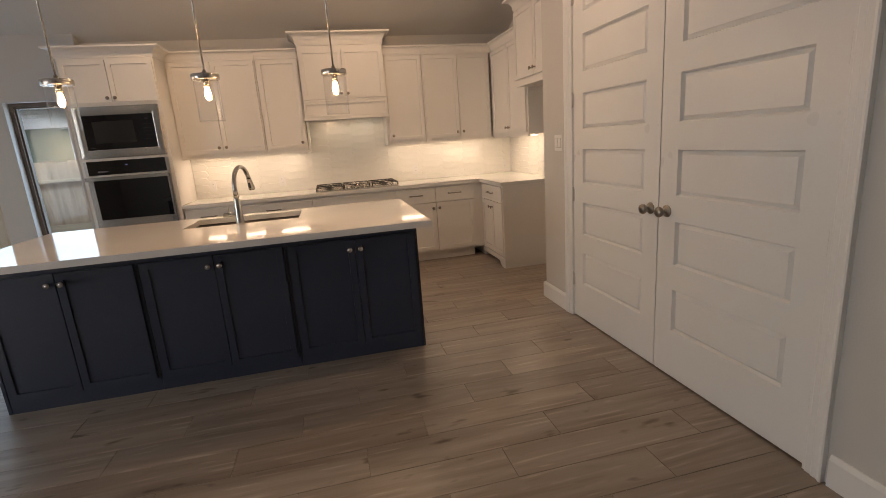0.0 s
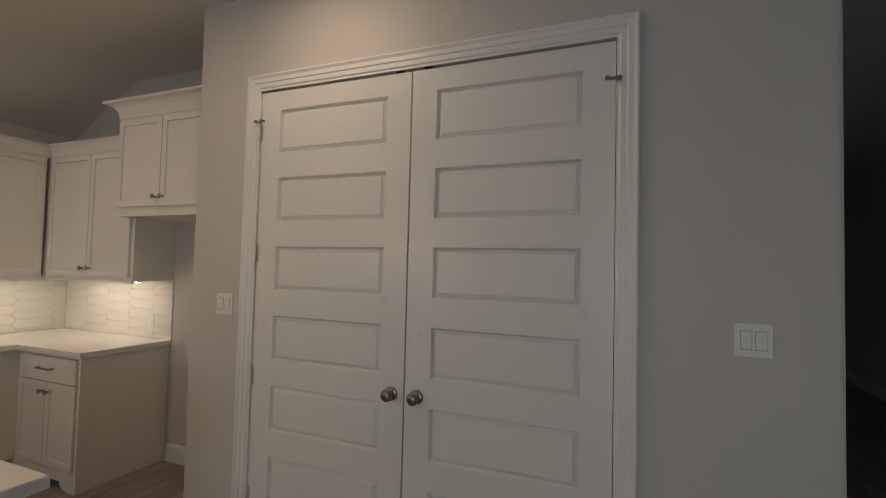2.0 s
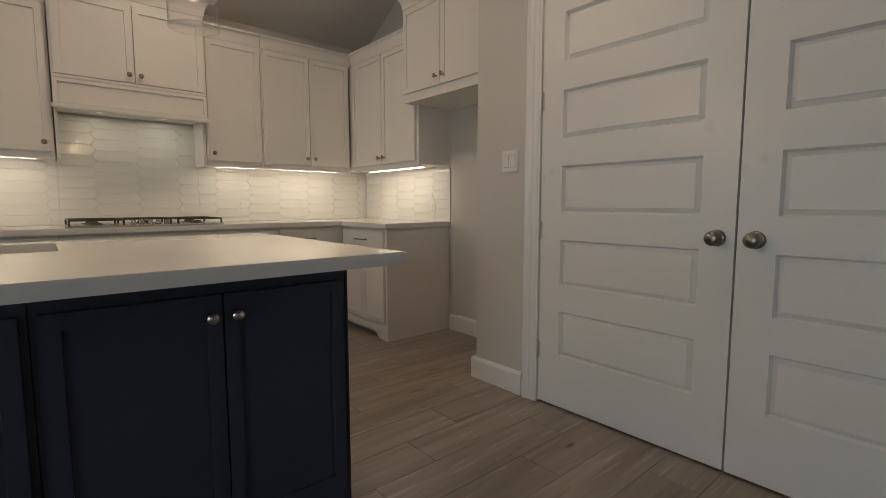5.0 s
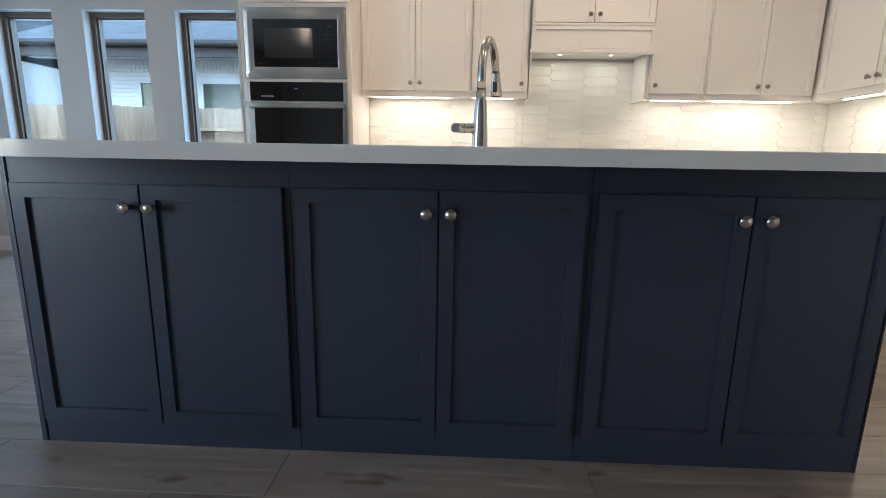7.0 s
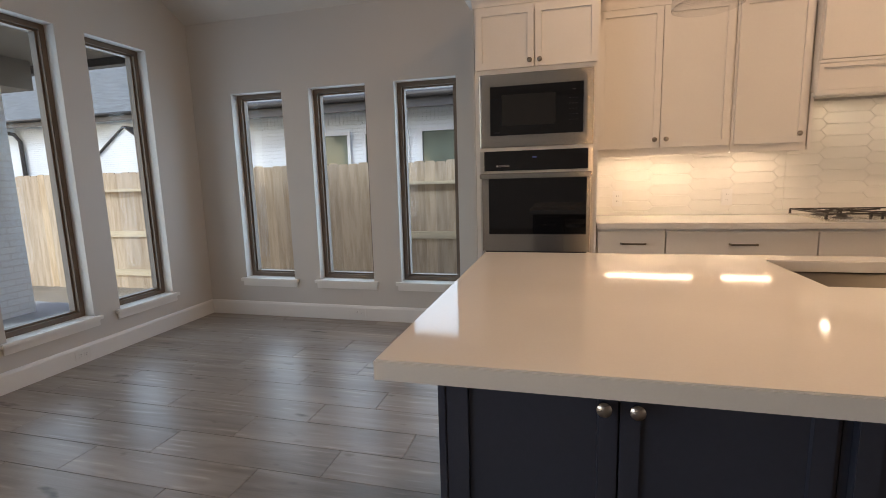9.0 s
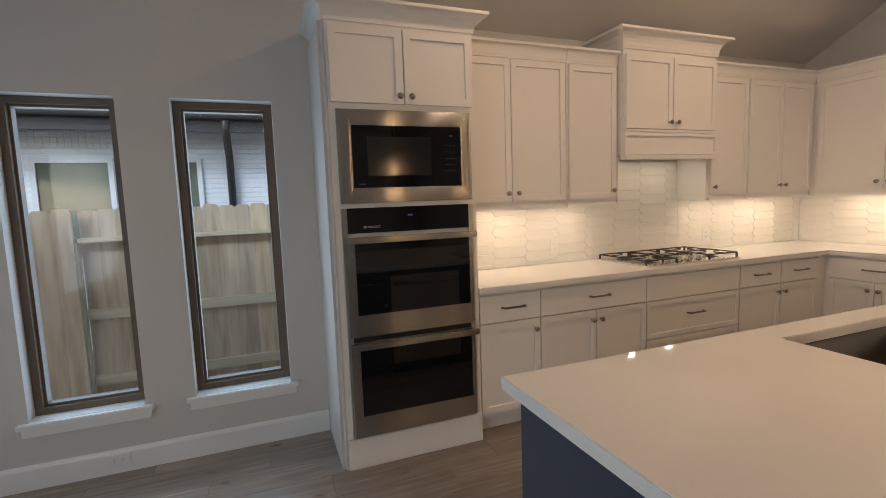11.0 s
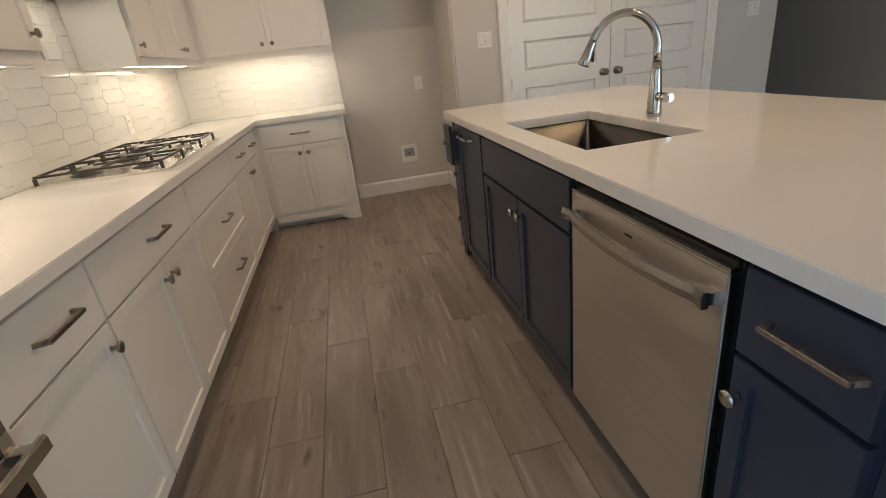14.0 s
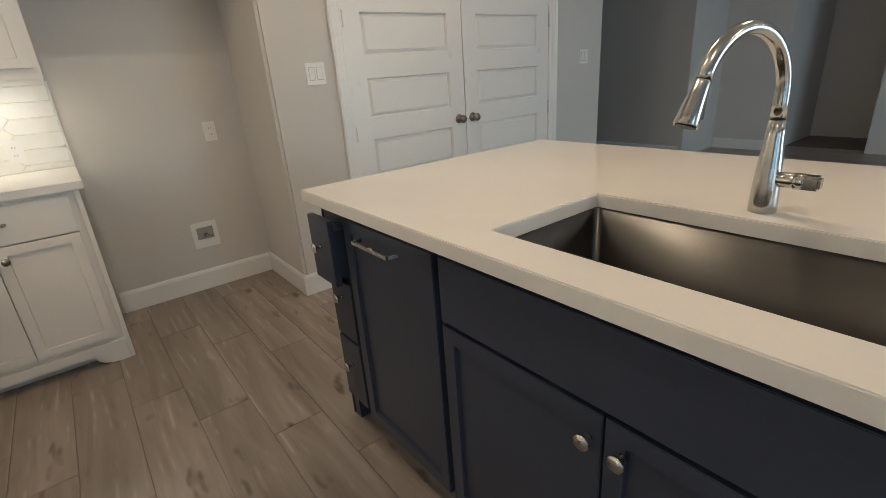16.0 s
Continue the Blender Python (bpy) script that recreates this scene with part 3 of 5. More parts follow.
for k, (a, b) in enumerate(WINDOWS_N):
    window("window_%d" % (k + 1), pose(a, YW, 0), b - a, WZ0, WZ1, "tall narrow window with a brown frame")
for k, (a, b) in enumerate(WINDOWS_W):
    window("window_%d" % (k + 4), pose(XL, a, 0, 0, 0, 90), b - a, LZ0, LZ1, "tall narrow window with a brown frame")
window("window_6", pose(XL, LIVING[0], 0, 0, 0, 90), LIVING[1] - LIVING[0], LIVING[2], LIVING[3], "wide living room window with a brown frame")
casing(pose(XL, PATIO[0], 0, 0, 0, 90), PATIO[1] - PATIO[0], PATIO[3], "door_casing")
d = thing("door_3", pose(XL - 0.03, PATIO[0] + 0.004, 0.012, 0, 0, 90), "closed white panelled patio door", "door", "", "structure")
part("leaf", panelled(0.892, 2.04, 0.12, [(0.2, 0.9), (1.05, 1.9)]), DOORP, d)
round_knob(d, 0.83, 0.95)
# window light
for a, b in WINDOWS_N:
    area_lamp("sky_light", ((a + b) / 2, YW + 0.19, (WZ0 + WZ1) / 2), ((a + b) / 2, -2.0, 1.15), b - a, WZ1 - WZ0, DAY * 0.21, (0.42, 0.71, 1.0))
for a, b in WINDOWS_W:
    area_lamp("sky_light", (XL - 0.19, (a + b) / 2, (LZ0 + LZ1) / 2), (0.0, (a + b) / 2, 1.25), b - a, LZ1 - LZ0, DAY * 0.18, (0.42, 0.71, 1.0))
area_lamp("sky_light_living", (XL - 0.05, -5.5, 1.35), (0.0, -5.5, 1.3), 2.6, 1.95, DAY * 1.3, (0.62, 0.82, 1.0))


# ---- cabinets ----
def shaker(w, h, rail=0.058, thick=0.02, depth=0.010):
    """Cabinet front with a sunk panel; front at local y -thick, lower left corner at the origin."""
    bm = bmesh.new()
    fs = box(bm, 0, w, -thick, 0, 0, h)
    front = fs[2]
    bm.normal_update()
    if rail:
        bmesh.ops.inset_individual(bm, faces=[front], thickness=rail, depth=0)
        bmesh.ops.inset_individual(bm, faces=[front], thickness=0.002, depth=-depth)
    out = [e for e in bm.edges if all(abs(v.co.y + thick) < 1e-5 for v in e.verts) and (all(abs(v.co.x) < 1e-5 for v in e.verts) or all(abs(v.co.x - w) < 1e-5 for v in e.verts) or all(abs(v.co.z) < 1e-5 for v in e.verts) or all(abs(v.co.z - h) < 1e-5 for v in e.verts))]
    bmesh.ops.bevel(bm, geom=out, offset=0.0018, segments=2, affect='EDGES')
    return bm


KNOB = bmesh.new()
lathe(KNOB, [(0.0075, 0), (0.0065, 0.004), (0.0055, 0.014), (0.008, 0.018), (0.0155, 0.020), (0.0165, 0.023), (0.0160, 0.027), (0.0, 0.0285)], pose(0, 0, 0, 90), 20)
KNOB = mesh_of("knob", KNOB, NICKEL)
KNOB_DARK = KNOB.copy()
KNOB_DARK.materials[0] = BRONZE


def pull_mesh(length, material):
    bm = bmesh.new()
    h = length / 2
    box(bm, -h, h, -0.034, -0.024, -0.0055, 0.0055, bevel=0.0015)
    for s in (-1, 1):
        v = [(s * h, -0.024), (s * (h - 0.012), -0.024), (s * (h - 0.004), 0.0), (s * (h + 0.006), 0.0)]
        lo = [bm.verts.new((a, b, -0.0055)) for a, b in v]
        hi = [bm.verts.new((a, b, 0.0055)) for a, b in v]
        for i in range(4):
            bm.faces.new((lo[i], lo[(i + 1) % 4], hi[(i + 1) % 4], hi[i]))
        bm.faces.new(lo)
        bm.faces.new(hi)
    return mesh_of("pull", bm, material)


PULL = pull_mesh(0.15, BRONZE)
PULL_NICKEL = pull_mesh(0.15, NICKEL)
PULL_WIDE = pull_mesh(0.19, NICKEL)


def cabinet(name, m, w, depth, z0, z1, fronts, paint, label, group, toe=0.0, ends=(), top_open=False):
    """A cabinet: local x along its front, face frame at y 0, back at y depth. fronts: (kind, x0, x1, z0, z1, hardware, ...)."""
    ob = thing(name, m, label, "cabinet", group)
    bm = bmesh.new()
    if toe:
        box(bm, 0, w, 0.0, depth, toe, z1)
        box(bm, 0.001, w - 0.001, 0.07, depth, z0, toe)
    else:
        box(bm, 0, w, 0.0, depth, z0, z1)
    part("body", bm, paint, ob)
    for kind, x0, x1, a, b, *hw in fronts:
        rail = 0.058 if kind == "door" else (0.05 if kind == "sunk" else 0)
        f = part("door" if kind == "door" else "drawer_front", shaker(x1 - x0, b - a, rail), paint, ob)
        f.location = (x0, -0.001, a)
        for h in hw:
            if h[0] == "knob":
                k = part("knob", h[3] if len(h) > 3 else KNOB, None, f, "round brushed nickel knob")
            else:
                k = part("pull", h[3] if len(h) > 3 else PULL, None, f, "brushed nickel bar pull")
            k.location = (h[1] - x0, -0.0205, h[2] - a)
    return ob


def crown(ob, outline, runs, paint):
    """runs: (pose, length) in the cabinet's space."""
    for m, ln, x0, x1 in runs:
        bm = bmesh.new()
        lo = [bm.verts.new(m @ Vector((x0 * p[0], p[0], p[1]))) for p in outline]
        hi = [bm.verts.new(m @ Vector((ln + x1 * p[0] * -1, p[0], p[1]))) for p in outline]
        n = len(outline)
        for i in range(n):
            bm.faces.new((lo[i], lo[(i + 1) % n], hi[(i + 1) % n], hi[i]))
        bm.faces.new(lo)
        bm.faces.new(hi)
        part("crown", bm, paint, ob)


def cove(h, out):
    pts = [(0.0, 0.0), (-0.008, 0.0), (-0.010, 0.015)]
    for k in range(7):
        a = radians(90) * k / 6
        pts.append((-0.012 - (out - 0.016) * (1 - math.cos(a)), 0.02 + (h - 0.038) * math.sin(a)))
    pts += [(-out, h - 0.016), (-out, h), (0.0, h)]
    return pts


# upper cabinets along the back wall
UB, UD0, UD1, UT = 1.385, 1.412, 2.335, 2.345
UY = -0.29
KZ = 1.468
DK = KNOB_DARK
upper_units = (
    ("two closed doors", 0.80, 1.665, [(0.815, 1.222, 1.188), (1.227, 1.650, 1.262)]),
    ("one closed door", 1.668, 2.105, [(1.683, 2.092, 2.052)]),
    ("one closed door", 3.025, 3.456, [(3.038, 3.446, 3.070)]),
    ("two closed doors", 3.459, 4.275, [(3.472, 3.873, 3.838), (3.878, 4.262, 3.912)]),
)
for words, x0, x1, doors in upper_units:
    u = cabinet("upper_cabinet", pose(x0, UY, 0), x1 - x0, -UY - 0.001, UB, UT, [("door", a - x0, b - x0, UD0, UD1, ("knob", k - x0, KZ, DK)) for a, b, k in doors], CAB, "white shaker wall cabinet with " + words, "upper cabinets")
    part("light_rail", boxed(0, x1 - x0, -0.012, 0.012, UB - 0.022, UB - 0.0005, bevel=0.003), CAB, u)
    if x0 < 2.5:
        crown(u, [(p[0], p[1] + UT) for p in cove(0.10, 0.045)], [(Matrix(), x1 - x0, 0, 0)], CAB)
    else:
        crown(u, [(p[0], p[1] + UT) for p in cove(0.10, 0.045)], [(Matrix(), x1 - x0 if x0 < 3.4 else x1 - x0 + 0.02, 0, 0)], CAB)
u = cabinet("upper_cabinet", pose(4.30, -0.312, 0, 0, 0, -90), 1.026, XR - 4.301, UB, UT, [("door", 0.035, 0.525, UD0, UD1, ("knob", 0.488, KZ, DK)), ("door", 0.530, 0.998, UD0, UD1, ("knob", 0.565, KZ, DK))], CAB, "white shaker wall cabinet with two closed doors", "upper cabinets")
part("light_rail", boxed(0, 1.026, -0.012, 0.012, UB - 0.022, UB - 0.0005, bevel=0.003), CAB, u)
crown(u, [(p[0], p[1] + UT) for p in cove(0.10, 0.045)], [(pose(0, 0, 0), 0.98, 0, 0)], CAB)
part("corner_filler", boxed(-0.31, -0.001, 0.0, XR - 4.301, UB, UT), CAB, u)

# cabinet over the fridge recess
u = cabinet("fridge_cabinet", pose(4.20, -1.291, 0, 0, 0, -90), 0.985, XR - 4.201, 1.84, 2.53, [("door", 0.012, 0.442, 1.905, 2.515, ("knob", 0.408, 1.965, DK)), ("door", 0.448, 0.935, 1.905, 2.515, ("knob", 0.482, 1.965, DK))], CAB, "deep white shaker cabinet over the fridge recess", "upper cabinets")
crown(u, [(p[0], p[1] + 2.53) for p in cove(0.115, 0.085)], [(Matrix(), 0.985, 1, 0), (pose(0, 0.429, 0, 0, 0, -90), 0.429, 0, 1)], CAB)

# cooker hood cabinet
HX0, HX1, HY = 2.112, 3.018, -0.35
hd = cabinet("hood_cabinet", pose(HX0, HY, 0), HX1 - HX0, -HY - 0.001, 1.72, 2.46, [("door", 0.012, 0.450, 1.905, 2.42, ("knob", 0.418, 1.955, DK)), ("door", 0.456, 0.894, 1.905, 2.42, ("knob", 0.488, 1.955, DK))], CAB, "white cooker hood cabinet with a crown and two doors", "upper cabinets")
w = HX1 - HX0
part("ledge", boxed(0.0, w, -0.026, -0.001, 1.880, 1.90, bevel=0.004), CAB, hd)
part("valance", shaker(w, 0.158, 0.034, 0.022, 0.012), CAB, hd, "white framed valance panel").location = (0, -0.001, 1.7205)
part("lower_trim", boxed(-0.012, w + 0.012, -0.036, 0.02, 1.685, 1.718, bevel=0.006), CAB, hd)
for x in (0.0, w - 0.018):
    part("side_panel", boxed(x, x + 0.018, 0.055, -HY - 0.012, 1.365, 1.718), CAB, hd)
bm = bmesh.new()
box(bm, 0.03, w - 0.03, 0.03, -HY - 0.02, 1.713, 1.7195)
part("hood_insert", bm, CAB, hd)
for x in (0.25, 0.65):
    bm = bmesh.new()
    lathe(bm, [(0.016, 0.0), (0.016, 0.004)], pose(x, 0.17, 1.708), 20)
    part("hood_lamp", bm, HOODGLOW, hd, "small lit round hood lamp")
    area_lamp("hood_light", (HX0 + x, HY + 0.17, 1.700), (HX0 + x, HY + 0.171, 0.0), 0.05, 0.05, 1.2 * LED, (1.0, 0.97, 0.80))
crown(hd, [(p[0], p[1] + 2.46) for p in cove(0.13, 0.085)], [(Matrix(), w, 1, 1), (pose(0, 0.349, 0, 0, 0, -90), 0.349, 0, 1), (pose(w, 0, 0, 0, 0, 90), 0.349, 1, 0)], CAB)

# base cabinets along the back wall
FB0, FB1, DZ0, DZ1 = 0.135, 0.690, 0.697, 0.862
TOP = 0.885
BY = -0.60
base = (
    ("one drawer and one door", 0.806, 1.230, [("drawer", 0.818, 1.222, DZ0, DZ1, ("pull", 1.035, 0.785)), ("door", 0.818, 1.222, FB0, FB1, ("knob", 1.190, 0.628, DK))]),
    ("one wide drawer and two doors", 1.232, 2.080, [("drawer", 1.240, 2.072, DZ0, DZ1, ("pull", 1.678, 0.785)), ("door", 1.240, 1.653, FB0, FB1, ("knob", 1.622, 0.628, DK)), ("door", 1.657, 2.072, FB0, FB1, ("knob", 1.690, 0.628, DK))]),
    ("two deep drawers under the cooktop", 2.082, 2.985, [("drawer", 2.090, 2.977, DZ0, DZ1), ("sunk", 2.090, 2.977, 0.422, 0.690, ("pull", 2.53, 0.575)), ("sunk", 2.090, 2.977, FB0, 0.415, ("pull", 2.53, 0.305))]),
    ("two drawers and two doors", 2.987, 3.905, [("drawer", 2.995, 3.440, DZ0, DZ1, ("pull", 3.218, 0.785)), ("drawer", 3.448, 3.895, DZ0, DZ1, ("pull", 3.672, 0.785)), ("door", 2.995, 3.440, FB0, FB1, ("knob", 3.408, 0.628, DK)), ("door", 3.448, 3.895, FB0, FB1, ("knob", 3.480, 0.628, DK))]),
)
for words, x0, x1, fronts in base:
    fr = [(f[0], f[1] - x0 - (0.005 if f[1] - x0 < 0.02 else 0), f[2] - x0 + (0.005 if x1 - f[2] < 0.02 else 0), f[3], f[4], *[(h[0], h[1] - x0, *h[2:]) for h in f[5:]]) for f in fronts]
    cabinet("base_cabinet", pose(x0, BY, 0), x1 - x0, -BY - 0.001, 0, TOP, fr, CAB, "white shaker base cabinet with " + words, "base cabinets", toe=0.11)
u = cabinet("base_cabinet", pose(4.015, -0.602, 0, 0, 0, -90), 0.70, XR - 4.016, 0, TOP, [("drawer", 0.045, 0.672, DZ0, DZ1, ("pull", 0.358, 0.785)), ("door", 0.045, 0.356, FB0, FB1, ("knob", 0.325, 0.628, DK)), ("door", 0.361, 0.672, FB0, FB1, ("knob", 0.393, 0.628, DK))], CAB, "white shaker base cabinet with one drawer and two doors", "base cabinets", toe=0.11)
part("corner_filler", boxed(-0.60, -0.001, 0.0, XR - 4.016, 0.0, TOP), CAB, u)
part("corner_stile", boxed(0.0 - 0.001, 0.0 + 0.002, -0.11, 0.0, 0.11, TOP), CAB, u)
part("end_panel", boxed(0.701, 0.72, -0.018, XR - 4.016, 0.0, TOP), CAB, u)
bm = bmesh.new()
pts = [(0.70, 0.11), (0.70, 0.0), (0.655, 0.0)] + [(0.655 - 0.10 * math.sin(radians(a)), 0.06 * (1 - math.cos(radians(a)))) for a in (20, 40, 60, 90)] + [(0.02, 0.06), (0.02, 0.11)]
lo = [bm.verts.new((a, -0.018, b)) for a, b in pts]
hi = [bm.verts.new((a, 0.0, b)) for a, b in pts]
for i in range(len(pts)):
    bm.faces.new((lo[i], lo[(i + 1) % len(pts)], hi[(i + 1) % len(pts)], hi[i]))
bm.faces.new(lo)
bm.faces.new(hi)
part("toe_valance", bm, CAB, u, "shaped white toe valance")

# worktop along the walls, an L in one mesh
CT = 0.921
bm = bmesh.new()
pts = [(0.806, 0.0), (0.806, -0.648), (3.972, -0.648), (3.972, -1.345), (XR - 0.001, -1.345), (XR - 0.001, 0.0)]
lo = [bm.verts.new((a, b - 0.001, TOP + 0.0005)) for a, b in pts]
hi = [bm.verts.new((a, b - 0.001, CT)) for a, b in pts]
for i in range(len(pts)):
    bm.faces.new((lo[i], lo[(i + 1) % len(pts)], hi[(i + 1) % len(pts)], hi[i]))
bm.faces.new(lo)
topf = bm.faces.new(hi)
bmesh.ops.bevel(bm, geom=[e for e in topf.edges if all(v.co.y < -0.01 for v in e.verts)], offset=0.003, segments=2, affect='EDGES')
single("worktop", bm, QUARTZ, "white quartz worktop along two walls", "worktop")


# under-cabinet lights
def strip_light(x, y, turn, ln, watts):
    ob = thing("under_cabinet_light", pose(x, y, UB - 0.001, 0, 0, turn), "warm glowing light bar under the wall cabinets", "light", "under-cabinet lights")
    part("housing", boxed(-ln / 2 - 0.01, ln / 2 + 0.01, -0.02, 0.02, -0.012, 0.0), PLASTIC, ob)
    part("diffuser", boxed(-ln / 2, ln / 2, -0.016, 0.016, -0.0155, -0.0122), LEDGLOW, ob)
    m = pose(x, y, UB - 0.02, 0, 0, turn)
    d = bpy.data.lights.new("under_cabinet_lamp", 'AREA')
    d.shape, d.size, d.size_y, d.energy, d.color = 'RECTANGLE', ln, 0.03, watts * LED, (1.0, 0.91, 0.75)
    new("under_cabinet_lamp", d).matrix_world = m


strip_light(1.20, -0.20, 0, 0.60, 2.3)
strip_light(1.845, -0.20, 0, 0.31, 1.35)
strip_light(3.26, -0.20, 0, 0.31, 1.35)
strip_light(3.88, -0.20, 0, 0.60, 2.2)
strip_light(4.43, -0.82, -90, 0.80, 2.7)

# cooktop
ck = thing("cooktop", pose(2.585, -0.318, CT, 0, 0, 0), "five-burner stainless gas cooktop with black grates", "cooktop")
part("tray", boxed(-0.457, 0.457, -0.265, 0.265, 0.0, 0.012, bevel=0.004), surface("bright_tray_steel", (0.72, 0.70, 0.66), 0.22, 1.0), ck)
for bx, by, r in ((-0.31, 0.12, 0.045), (-0.31, -0.12, 0.035), (0.0, 0.06, 0.058), (0.31, 0.12, 0.045), (0.31, -0.12, 0.035)):
    bm = bmesh.new()
    lathe(bm, [(r + 0.02, 0.012), (r + 0.012, 0.016), (r * 0.8, 0.018), (r * 0.8, 0.026), (r * 0.7, 0.031), (0.0, 0.033)], pose(bx, by, 0), 24)
    part("burner", bm, IRON, ck, "black burner cap")
for gx in (-0.305, 0.0, 0.305):
    bm = bmesh.new()
    hw = 0.143
    y0, y1 = (-0.235, 0.245) if gx else (-0.09, 0.245)
    s = 0.004
    for yy in (y0, y1):
        box(bm, gx - hw, gx + hw, yy - s, yy + s, 0.040, 0.049)
    for xx in (gx - hw, gx + hw):
        box(bm, xx - s, xx + s, y0, y1, 0.040, 0.049)
    rows_ = (0.12, -0.12) if gx else (0.06,)
    if gx:
        box(bm, gx - hw, gx + hw, 0.005 - s, 0.005 + s, 0.040, 0.049)
    for yy in rows_:
        for ang in (0, 90, 180, 270):
            ca, sa = math.cos(radians(ang)), math.sin(radians(ang))
            reach = hw if ang % 180 == 0 else (0.115 if gx else 0.15)
            a0, a1 = (gx + ca * 0.035, yy + sa * 0.035), (gx + ca * reach, yy + sa * reach)
            tube(bm, [(a0[0], a0[1], 0.047), (a1[0], a1[1], 0.047)], 0.0045, 6)
    for xx in (gx - hw, gx + hw):
        for yy in (y0, y1):
            box(bm, xx - 0.006, xx + 0.006, yy - 0.006, yy + 0.006, 0.012, 0.040)
    part("grate", bm, IRON, ck, "black cast iron grate")
for k in range(5):
    bm = bmesh.new()
    lathe(bm, [(0.02, 0.012), (0.02, 0.018), (0.016, 0.02), (0.015, 0.042), (0.0, 0.044)], pose(-0.10 + 0.05 * k, -0.19 + (0.03 if k % 2 else 0), 0), 18)
    part("control_knob", bm, STEEL, ck, "steel control knob")

# ---- oven tower ----
OY = -0.635
tw = cabinet("oven_cabinet", pose(0.0, OY, 0), 0.80, -OY - 0.001, 0.0, 2.345, [("door", 0.012, 0.392, 1.948, 2.325, ("knob", 0.366, 1.985, DK)), ("door", 0.398, 0.788, 1.948, 2.325, ("knob", 0.430, 1.985, DK))], CAB, "tall white cabinet holding a microwave and two ovens", "tall cabinet")
crown(tw, [(p[0], p[1] + 2.345) for p in cove(0.10, 0.075)], [(Matrix(), 0.80, 1, 1), (pose(0.80, 0, 0, 0, 0, 90), -OY - 0.001, 1, 0), (pose(0, -OY - 0.13, 0, 0, 0, -90), -OY - 0.13, 0, 1)], CAB)
part("base_board", boxed(0.002, 0.798, -0.016, -0.001, 0.0, 0.17, bevel=0.003), CAB, tw)
bm = bmesh.new()
box(bm, -0.031, -0.002, OY - 0.002, YW - 0.001, 0, 2.345)
bmesh.ops.bevel(bm, geom=[e for e in bm.edges if abs(e.verts[0].co.z - e.verts[1].co.z) > 2 and e.verts[0].co.y < -0.5 and e.verts[0].co.x < -0.02], offset=0.02, segments=5, affect='EDGES')
single("wall_oven_side", bm, WALL, "grey painted drywall side of the oven tower", "wall", "structure")

mw = thing("microwave", pose(0.031, OY - 0.002, 1.438), "built-in stainless microwave with black glass front", "microwave")
W = 0.738


def bowed_frame(outer, inner, back_y, rim, bow, n=12):
    """A rectangular frame whose face bows out between its outer and inner edge; rectangles as (x0, x1, z0, z1)."""
    bm = bmesh.new()
    loops = []
    for i in range(-1, n + 2):
        s = min(max(i / n, 0), 1)
        y = back_y if i in (-1, n + 1) else -rim - bow * math.sin(math.pi * s) ** 0.7
        x0, x1, z0, z1 = (o + (q - o) * s for o, q in zip(outer, inner))
        loops.append([bm.verts.new(c) for c in ((x0, y, z0), (x1, y, z0), (x1, y, z1), (x0, y, z1))])
    for k, (p, q) in enumerate(zip(loops, loops[1:])):
        for i in range(4):
            f = bm.faces.new((p[i], p[(i + 1) % 4], q[(i + 1) % 4], q[i]))
            f.smooth = 0 < k < n + 1
    for k in range(1, len(loops) - 1):
        for i in range(4):
            e = bm.edges.get((loops[k][i], loops[k + 1][i])) if k < len(loops) - 1 else None
            if e:
                e.smooth = False
    for k in (1, n + 1):
        for i in range(4):
            bm.edges.get((loops[k][i], loops[k][(i + 1) % 4])).smooth = False
    return bm


part("trim_frame", bowed_frame((0, W, 0, 0.477), (0.072, W - 0.062, 0.078, 0.398), -0.001, 0.019, 0.0025), STEEL, mw, "bowed brushed steel trim frame")
part("glass_front", boxed(0.073, W - 0.063, -0.019, -0.002, 0.079, 0.397), BLACKG, mw, "black glass door")
part("door_window", boxed(0.15, 0.50, -0.0205, -0.0192, 0.14, 0.34, bevel=0.0006), surface("microwave_window", (0.018, 0.018, 0.018), 0.12), mw)
GREYPRINT = surface("grey_print", (0.04, 0.04, 0.045), 0.5)
for r in range(5):
    for c in range(3):
        part("key_mark", boxed(0.585 + c * 0.022, 0.595 + c * 0.022, -0.0202, -0.0192, 0.16 + r * 0.034, 0.163 + r * 0.034), GREYPRINT, mw)
part("clock", boxed(0.605, 0.628, -0.0202, -0.0192, 0.347, 0.354), GREYPRINT, mw)
part("printed_mark", boxed(0.10, 0.135, -0.0202, -0.0192, 0.096, 0.101), GREYPRINT, mw)

ov = thing("double_oven", pose(0.031, OY - 0.002, 0.178), "built-in stainless double wall oven with black glass", "oven")
part("side_trim", boxed(0, 0.028, -0.018, -0.001, 0, 1.235), STEELV, ov)
part("side_trim", boxed(W - 0.028, W, -0.018, -0.001, 0, 1.235), STEELV, ov)
part("control_panel", boxed(0.0285, W - 0.0285, -0.022, -0.001, 1.105, 1.236), BLACKG, ov, "black glass control panel")
part("clock", boxed(0.352, 0.380, -0.0232, -0.0222, 1.186, 1.195), BLUELED, ov)
bm = bmesh.new()
box(bm, 0.11, 0.125, -0.0232, -0.0222, 1.13, 1.142)
box(bm, 0.13, 0.20, -0.0232, -0.0222, 1.131, 1.134)
box(bm, 0.13, 0.20, -0.0232, -0.0222, 1.138, 1.141)
part("printed_label", bm, surface("pale_print", (0.30, 0.30, 0.31), 0.5), ov)
